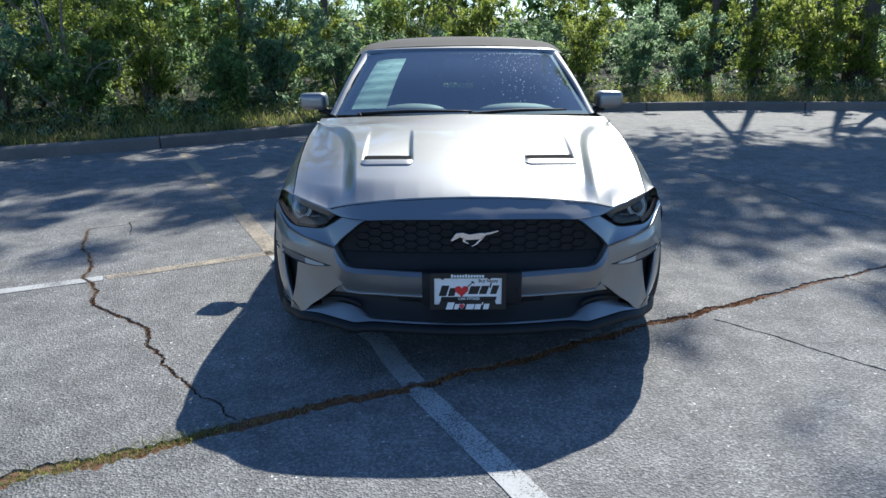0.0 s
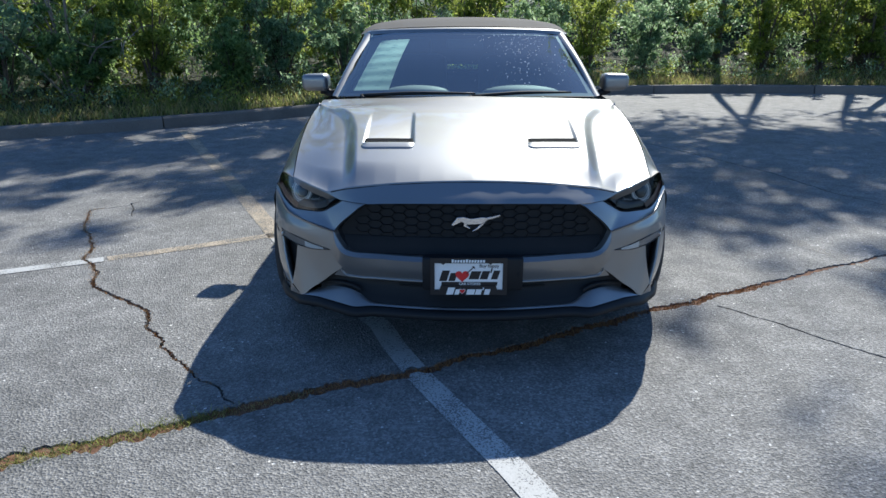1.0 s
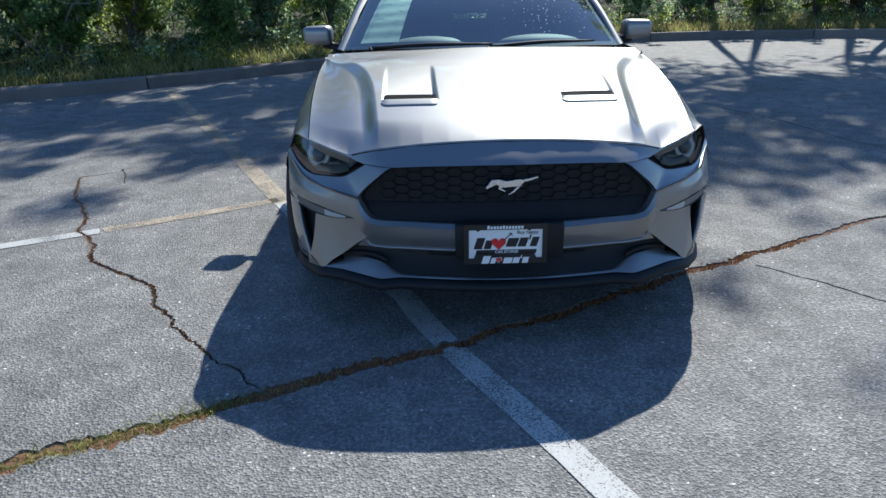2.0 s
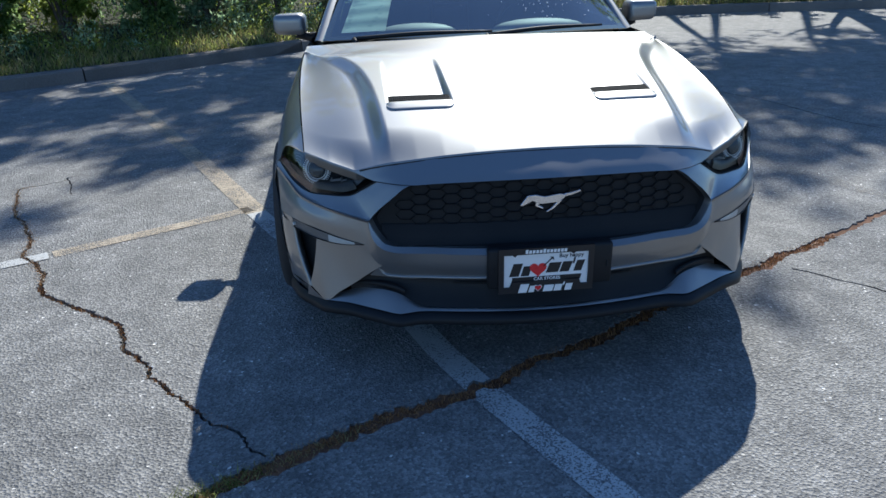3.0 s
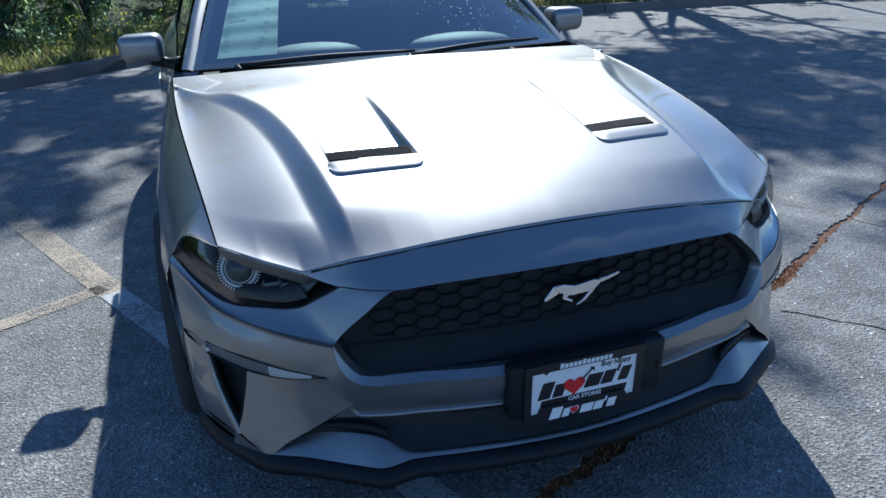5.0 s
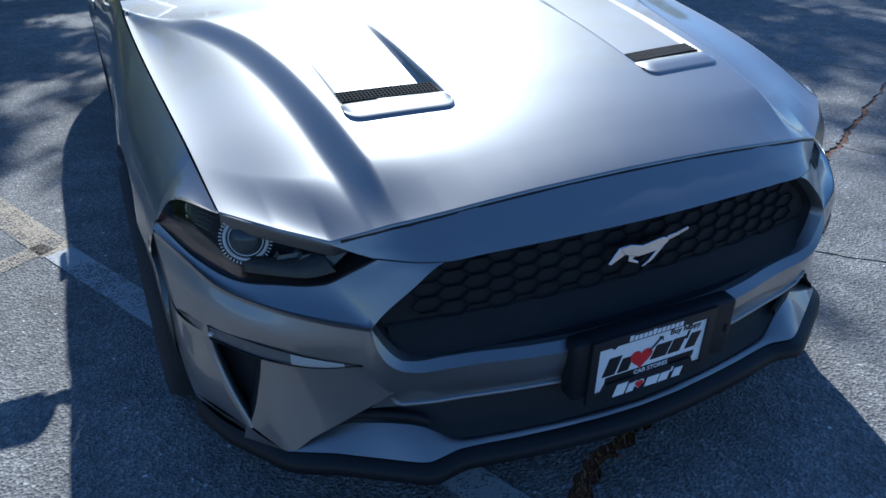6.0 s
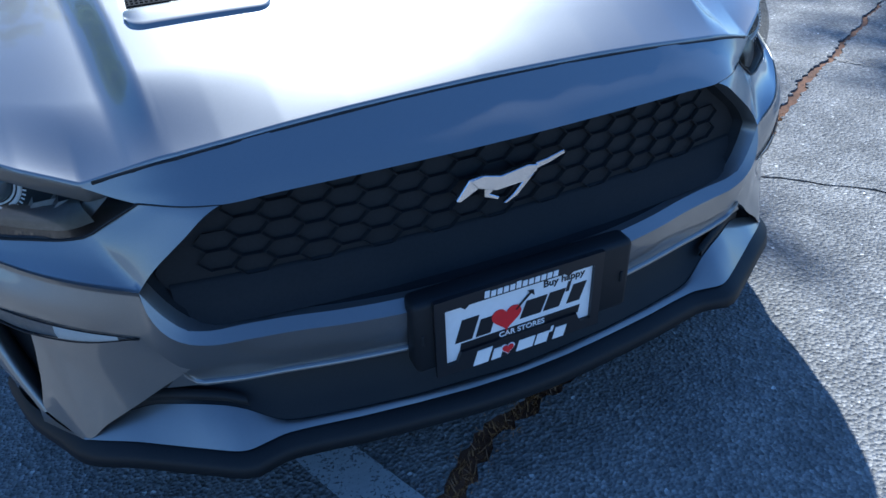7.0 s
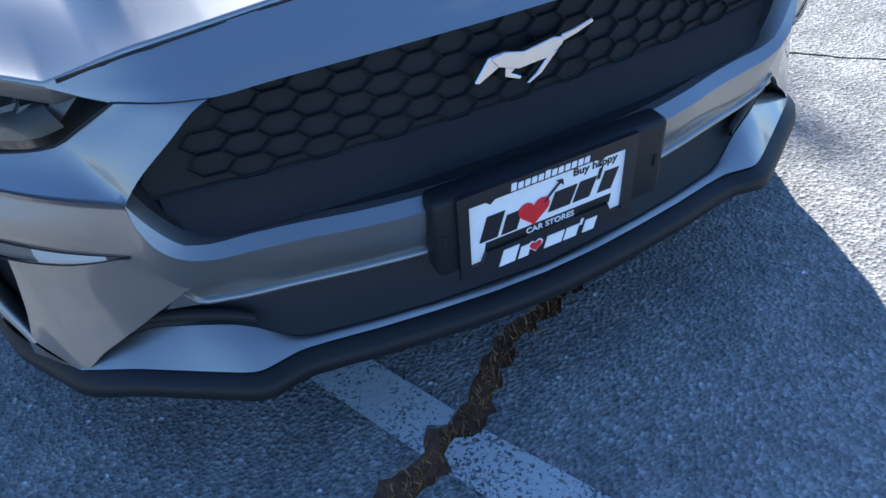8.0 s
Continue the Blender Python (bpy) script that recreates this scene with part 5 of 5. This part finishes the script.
def lettering(text, size, x, z, out, m, name):
    cu = bpy.data.curves.new(name, "FONT")
    cu.body, cu.size, cu.extrude, cu.align_x, cu.align_y = text, size, 0.0005, "CENTER", "CENTER"
    cu.offset = size * 0.012
    tmp = bpy.data.objects.new(name, cu)
    me = bpy.data.meshes.new_from_object(tmp)
    bpy.data.objects.remove(tmp)
    me.transform(TILT_M @ pose(PX + x, out, z, 90, 0, 0))
    me.materials.append(m)
    ob = new(name, me)
    ob.parent = plate
    return tagged(ob, text.lower() + " in small letters")


lettering("CAR STORES", 0.0155, 0.004, -0.0385, -0.0002, WHITE, "lettering")
lettering("Buy happy", 0.0195, 0.083, 0.040, 0.0012, PLATE_BLACK, "lettering")

# ---- plants ----
def leaf_cloud(clumps, per, size, rng, flat=0.5):
    """Rhombic leaves scattered round clumps (x, y, z, radius): vertices and faces."""
    c = np.array(clumps)
    n = len(c) * per
    who = np.repeat(np.arange(len(c)), per)
    d = rng.normal(size=(n, 3))
    d /= np.linalg.norm(d, axis=1)[:, None]
    p = c[who, :3] + d * (c[who, 3] * rng.random(n) ** 0.55)[:, None] * np.array([1, 1, 0.8])
    a = rng.normal(size=(n, 3)) + np.array([0, 0, -0.4])
    a /= np.linalg.norm(a, axis=1)[:, None]
    b = np.cross(a, rng.normal(size=(n, 3)) * flat + np.array([0, 0, 1]))
    b /= np.maximum(np.linalg.norm(b, axis=1), 1e-6)[:, None]
    s = (size * rng.uniform(0.55, 1.35, n))[:, None]
    v = np.stack([p - a * s, p - b * s * 0.42 - a * s * 0.1, p + a * s, p + b * s * 0.42 - a * s * 0.1], 1).reshape(-1, 3)
    return v, np.arange(4 * n).reshape(-1, 4)


def fast_mesh(name, v, f, material, parent=None, label=""):
    me = bpy.data.meshes.new(name)
    k = f.shape[1]
    me.vertices.add(len(v))
    me.vertices.foreach_set("co", np.asarray(v, np.float32).ravel())
    me.loops.add(f.size)
    me.loops.foreach_set("vertex_index", f.astype(np.int32).ravel())
    me.polygons.add(len(f))
    me.polygons.foreach_set("loop_start", np.arange(0, f.size, k, dtype=np.int32))
    me.update(calc_edges=True)
    me.materials.append(material)
    ob = new(name, me)
    ob.parent = parent
    return tagged(ob, label)


def make_tree(seed, height, spread, low, material, label, per=64):
    """A tapered trunk with limbs, and a crown of clumps with gaps."""
    rng = np.random.default_rng(seed)
    tree = tagged(new("tree"), label, "tree", "woodland trees")
    bm = bmesh.new()
    bend = rng.normal(size=2) * 0.25
    trunk = [(0, 0, -0.3), (bend[0] * 0.3, bend[1] * 0.3, height * 0.3), (bend[0], bend[1], height * 0.62), (bend[0] * 1.4, bend[1] * 1.4, height * 0.93)]
    r0 = height * 0.0065
    tube(bm, trunk, (r0 * 1.35, r0, r0 * 0.6, r0 * 0.15), 9, 18)
    tops = spline(trunk, 40)
    clumps = []
    for k in range(19):
        h = rng.uniform(low, 0.95)
        base = tops[int(h * 39)]
        a = rng.uniform(0, 2 * math.pi)
        ln = spread * rng.uniform(0.55, 1.0) * (1.15 - 0.6 * abs(h - 0.5))
        tip = base + np.array([math.cos(a) * ln, math.sin(a) * ln, ln * rng.uniform(0.1, 0.7)])
        mid = (base + tip) / 2 + np.array([0, 0, -0.08 * ln])
        tube(bm, [tuple(base), tuple(mid), tuple(tip)], (r0 * 0.42, r0 * 0.22, r0 * 0.06), 5, 7)
        for j in range(6):
            w = rng.uniform(0.45, 1.08)
            q = base + (tip - base) * w + rng.normal(size=3) * spread * 0.13
            clumps.append((*q, spread * rng.uniform(0.07, 0.17)))
            out = q + rng.normal(size=3) * spread * 0.08
            tube(bm, [tuple(base + (tip - base) * min(w, 0.95) * 0.8), tuple((base + (tip - base) * w + q) / 2), tuple(out)], (r0 * 0.14, r0 * 0.08, r0 * 0.03), 3, 4)
    part("trunk", bm, BARK, tree)
    v, f = leaf_cloud(clumps, per, 0.085 if height > 8 else 0.06, rng)
    crown = fast_mesh("crown", v, f, material, tree, "many small leaves in loose clumps")
    return tree


def make_bush(seed, width, height, material, label):
    rng = np.random.default_rng(seed)
    bush = tagged(new("bush"), label, "bush", "bushes along the kerb")
    bm = bmesh.new()
    clumps = []
    for k in range(11):
        a, ln = rng.uniform(0, 2 * math.pi), rng.uniform(0.3, 1.0)
        tip = np.array([math.cos(a) * width * ln * 0.8, math.sin(a) * width * ln * 0.6, height * rng.uniform(0.45, 1.0)])
        tube(bm, [(0, 0, -0.2), tuple(tip * (0.4, 0.4, 0.6)), tuple(tip)], (0.022, 0.012, 0.004), 5, 6)
        for j in range(5):
            w = rng.uniform(0.25, 1.1)
            clumps.append((*(tip * w + rng.normal(size=3) * 0.16 * width), rng.uniform(0.09, 0.22) * width))
    part("stem", bm, BARK, bush)
    v, f = leaf_cloud(clumps, 92, 0.047, rng)
    v[:, 2] = np.abs(v[:, 2])
    fast_mesh("foliage", v, f, material, bush, "small leaves with gaps between the sprays")
    return bush


R = random.Random(21)
trees = [
    make_tree(1, 12.0, 2.9, 0.52, LEAF_A, "tall broadleaf tree with dark green leaves at the wood's edge", 120),
    make_tree(2, 13.0, 3.1, 0.54, LEAF_B, "tall broadleaf tree with sunlit yellow-green leaves", 120),
    make_tree(3, 11.0, 2.6, 0.68, LEAF_A, "slender tree with green leaves at the wood's edge", 38),
]
small_trees = [
    make_tree(4, 4.6, 1.7, 0.15, LEAF_B, "young tree with yellow-green leaves inside the wood"),
    make_tree(5, 5.2, 1.9, 0.12, LEAF_A, "young tree with dark green leaves inside the wood"),
]
bushes = [
    make_bush(11, 1.0, 1.9, LEAF_C, "dense blue-green shrub behind the kerb"),
    make_bush(12, 1.1, 2.4, LEAF_B, "tall loose shrub with yellow-green leaves"),
    make_bush(13, 0.9, 1.3, LEAF_A, "low dark green shrub behind the kerb"),
]


def stand(ob, s, away, turn, size, sink=0.0):
    x, y = off_kerb(s, away)
    z = float(np.interp(away, [0.3, 0.8, 1.6, 2.6, 4.5, 8, 14, 30], [0.14, 0.17, 0.22, 0.30, 0.5, 0.9, 1.4, 2.2])) - sink
    return pose(x, y, z, 0, 0, turn) @ Matrix.Scale(size, 4)


placed = set()


def plant(ob, s, away, size):
    m = stand(ob, s, away, R.uniform(0, 360), size)
    if ob.name in placed:
        return copy_thing(ob, m @ Matrix.Scale(1 / ob.scale[0], 4))
    placed.add(ob.name)
    ob.matrix_basis = m
    return ob


s = 3.0
while s < arc[-1] - 3:
    plant(bushes[R.choice((0, 0, 1, 2))], s, R.uniform(1.7, 2.4), R.uniform(0.8, 1.15))
    plant(bushes[R.choice((0, 1, 1, 2))], s + 0.5, R.uniform(2.9, 4.2), R.uniform(0.70, 0.95))
    s += R.uniform(0.95, 1.35)
TALL = {trees[0].name: 12.0, trees[1].name: 13.0, trees[2].name: 11.0}


def plant_tree(s, away, reach):
    """A tree whose noon shadow ends near the line y = reach."""
    ob = trees[2] if kerb_at(s)[0] > 2.4 else trees[R.choice((0, 1))]
    h = (off_kerb(s, away)[1] - reach) / 1.08
    plant(ob, s, away, min(max(h, 4.5), 14.0) / TALL[ob.name])


s = 1.0
while s < arc[-1] - 1:
    right = kerb_at(s)[0] > 3.5
    if kerb_at(s)[0] < -3.2 or (kerb_at(s)[0] > 2.4 and R.random() < 0.7):
        s += 2.2
        continue
    plant_tree(s, R.uniform(2.8, 4.6), R.uniform(2.4, 4.0) if kerb_at(s)[0] > 7.6 else R.uniform(5.2, 6.6) if right else R.uniform(2.2, 3.4) if kerb_at(s)[0] < 2.4 else R.uniform(5.0, 6.4))
    s += R.uniform(1.7, 2.4)
# tall trees whose dappled shade lies over the car park
for k, x, y, h in ((2, 7.6, 16.2, 13.6), (2, 9.6, 16.4, 13.8), (2, 6.3, 15.8, 13.0), (2, 11.4, 16.0, 14.0), (0, 0.0, 15.6, 11.6)):
    ob = trees[k]
    copy_thing(ob, pose(x, y, 0.25, 0, 0, R.uniform(0, 360)) @ Matrix.Scale(h / TALL[ob.name] / ob.scale[0], 4))
s = 1.0
while s < arc[-1] - 1:
    d = R.uniform(7.0, 10.0)
    plant(small_trees[R.choice((0, 1))], s, d, min(0.50 * d, 4.6) / 4.9)
    s += R.uniform(1.3, 1.9)

rng = np.random.default_rng(77)
clumps = []
for s in np.arange(0, arc[-1], 0.7):
    for k in range(26):
        d = 8.5 + 14 * rng.random() ** 0.8
        x, y = off_kerb(s, d)
        clumps.append((x, y, rng.uniform(0.4, 0.66 * (d - 2.0)), rng.uniform(0.04, 0.075) * d))
v, f = leaf_cloud(clumps, 85, 0.17, rng)
tagged(fast_mesh("far_woods", v, f, LEAF_A, None), "dark green woodland behind the first trees", "woods", kind="stuff")

# big trunk by the kerb
tree = tagged(new("tree"), "large old tree with a grey-brown trunk beside the kerb", "tree")
bm = bmesh.new()
tube(bm, [(9.15, 14.1, -0.1), (9.1, 14.1, 1.2), (9.2, 14.15, 3.5), (9.0, 14.2, 6.5), (9.1, 14.2, 9.0)], (0.36, 0.26, 0.23, 0.17, 0.05), 14, 24)
for a, b, r in (((9.2, 14.15, 2.6), (7.6, 13.2, 5.2), 0.10), ((9.2, 14.15, 3.4), (10.8, 13.4, 6.0), 0.11), ((9.1, 14.2, 4.4), (8.3, 12.6, 6.8), 0.08), ((9.1, 14.2, 5.2), (10.0, 15.6, 7.5), 0.08), ((8.4, 13.7, 3.9), (7.4, 14.2, 5.6), 0.05)):
    mid = tuple((np.array(a) + b) / 2 + (0, 0, -0.15))
    tube(bm, [a, mid, b], (r, r * 0.7, r * 0.2), 7, 10)
part("trunk", bm, BARK, tree, "rough grey-brown trunk with spreading limbs")
rng = np.random.default_rng(5)
clumps = [(9.1 + rng.normal() * 1.7, 14.2 + rng.normal() * 1.4, rng.uniform(5.0, 9.8), rng.uniform(0.25, 0.6)) for _ in range(80)]
v, f = leaf_cloud(clumps, 60, 0.085, rng)
fast_mesh("crown", v, f, LEAF_B, tree, "many small leaves in loose clumps")

# dead branches hanging out of the wood's edge
def dead_shrub(seed, x, y, label):
    rng = np.random.default_rng(seed)
    shrub = tagged(new("dead_shrub"), label, "shrub", "dead shrubs")
    for k in range(9):
        a, ln = rng.uniform(-0.6, math.pi + 0.6), rng.uniform(1.1, 2.3)
        tip = np.array([math.cos(a) * ln * 0.8, -abs(math.sin(a)) * ln * 0.35, rng.uniform(0.7, 3.4)])
        mid = tip * (0.45, 0.3, 0.75) + rng.normal(size=3) * 0.12
        bm = bmesh.new()
        tube(bm, [(x, y, 0.1), (x + mid[0], y + mid[1], 0.2 + mid[2]), (x + tip[0], y + tip[1], 0.2 + tip[2])], (0.022, 0.013, 0.004), 5, 10)
        for j in range(5):
            w = rng.uniform(0.4, 0.95)
            p = np.array((x, y, 0.15)) + tip * w + (0, 0, 0.25 * math.sin(w * 3.1))
            q = p + rng.normal(size=3) * (0.35, 0.2, 0.3)
            tube(bm, [tuple(p), tuple((p + q) / 2 + rng.normal(size=3) * 0.05), tuple(q)], (0.007, 0.005, 0.002), 4, 5)
        part("branch", bm, TWIG, shrub)


for seed, along_s, away in ((1, -6.4, 1.5), (2, -4.6, 1.9), (3, -7.6, 1.3)):
    i = int(np.argmin(np.abs(kerb_line[:, 0] - along_s)))
    x, y = off_kerb(float(arc[i]), away)
    dead_shrub(seed, x, y, "bare pale branches of a dead shrub by the kerb")

# low weeds between the shrubs and the grass
rng = np.random.default_rng(51)
for m, count, label in ((LEAF_B, 420, "low yellow-green weeds on the bank"), (LEAF_C, 420, "low blue-green weeds on the bank")):
    clumps = []
    for _ in range(count):
        x, y = off_kerb(rng.uniform(2, arc[-1] - 2), rng.uniform(0.45, 3.2))
        clumps.append((x, y, rng.uniform(0.2, 0.5), rng.uniform(0.12, 0.3)))
    v, f = leaf_cloud(clumps, 45, 0.030, rng)
    tagged(fast_mesh("weeds", v, f, m), label, "weeds", kind="stuff")

# taller undergrowth that hides the soil among the stems
rng = np.random.default_rng(52)
for m, count, label in ((LEAF_A, 1100, "dark green undergrowth among the shrubs"), (LEAF_C, 800, "blue-green brambles among the shrubs")):
    clumps = []
    for _ in range(count):
        away = rng.uniform(2.4, 12.0)
        x, y = off_kerb(rng.uniform(2, arc[-1] - 2), away)
        clumps.append((x, y, 0.1 * away + rng.uniform(0.15, 1.0), rng.uniform(0.25, 0.5)))
    v, f = leaf_cloud(clumps, 60, 0.045, rng)
    tagged(fast_mesh("undergrowth", v, f, m), label, "undergrowth", kind="stuff")

# grass along the kerb
rng = np.random.default_rng(31)
n = 42000
ss, aw = rng.uniform(2, arc[-1] - 2, n), 0.17 + 2.1 * rng.random(n) ** 1.5
pts = np.array([off_kerb(a, w) for a, w in zip(ss, aw)])
h = rng.uniform(0.04, 0.16, n) * (0.6 + 0.8 * rng.random(n))
lean, ang = rng.normal(size=(n, 2)) * 0.5 * h[:, None], rng.uniform(0, math.pi, n)
w = np.c_[np.cos(ang), np.sin(ang)] * 0.009
z0 = 0.13 + 0.05 * aw
v = np.stack([np.c_[pts - w, z0], np.c_[pts + w, z0], np.c_[pts + lean, z0 + h]], 1).reshape(-1, 3)
f = np.arange(3 * n).reshape(-1, 3)
pick = rng.random(n) < np.where(pts[:, 0] > 3, 0.42, 0.66)
for mask, m, label in ((pick, GRASS, "rough green grass on the bank"), (~pick, STRAW, "dry straw-coloured grass on the bank")):
    vv = v.reshape(-1, 3, 3)[mask].reshape(-1, 3)
    tagged(fast_mesh("grass", vv, np.arange(len(vv)).reshape(-1, 3), m), label, "grass", kind="stuff")

# weeds and litter in the widest crack
def along(path, t):
    p = np.array(path)
    q = np.r_[0, np.cumsum(np.linalg.norm(np.diff(p, axis=0), axis=1))]
    return np.c_[np.interp(t * q[-1], q, p[:, 0]), np.interp(t * q[-1], q, p[:, 1])]


def crack_bits(name, path, t0, t1, n, wide, tall, m, label, seed):
    rng = np.random.default_rng(seed)
    p = along(path, rng.uniform(t0, t1, n)) + rng.normal(size=(n, 2)) * wide
    h = tall * rng.uniform(0.2, 1.0, n)
    lean, ang = rng.normal(size=(n, 2)) * tall * 0.9, rng.uniform(0, math.pi, n)
    w = np.c_[np.cos(ang), np.sin(ang)] * 0.0022
    v = np.stack([np.c_[p - w, np.full(n, -0.008)], np.c_[p + w, np.full(n, -0.008)], np.c_[p + lean, h]], 1).reshape(-1, 3)
    return tagged(fast_mesh(name, v, np.arange(3 * n).reshape(-1, 3), m), label, name, kind="stuff")


crack_bits("weeds", CRACK_MAIN, 0.02, 0.30, 1500, 0.022, 0.030, GRASS, "small green weeds growing out of the wide crack", 3)
crack_bits("dry_litter", CRACK_MAIN, 0.02, 0.34, 1500, 0.024, 0.012, STRAW, "dry straw and pine needles lying in the wide crack", 4)
PALE_LITTER = leaf_mat("pale_litter", (0.30, 0.20, 0.11), (0.58, 0.40, 0.24), 0.1)
LITTER = leaf_mat("rust_litter", (0.16, 0.07, 0.025), (0.42, 0.21, 0.07), 0.1)
crack_bits("dry_litter", CRACK_MAIN, 0.28, 0.64, 3200, 0.020, 0.010, LITTER, "rust-brown needles lying in the wide crack", 6)
crack_bits("dry_litter", CRACK_LEFT, 0.05, 0.90, 1700, 0.010, 0.008, LITTER, "rust-brown needles lying in the narrow crack", 7)
crack_bits("dry_litter", CRACK_LEFT, 0.46, 0.93, 1500, 0.018, 0.010, PALE_LITTER, "pale tan needles filling the narrow crack", 8)
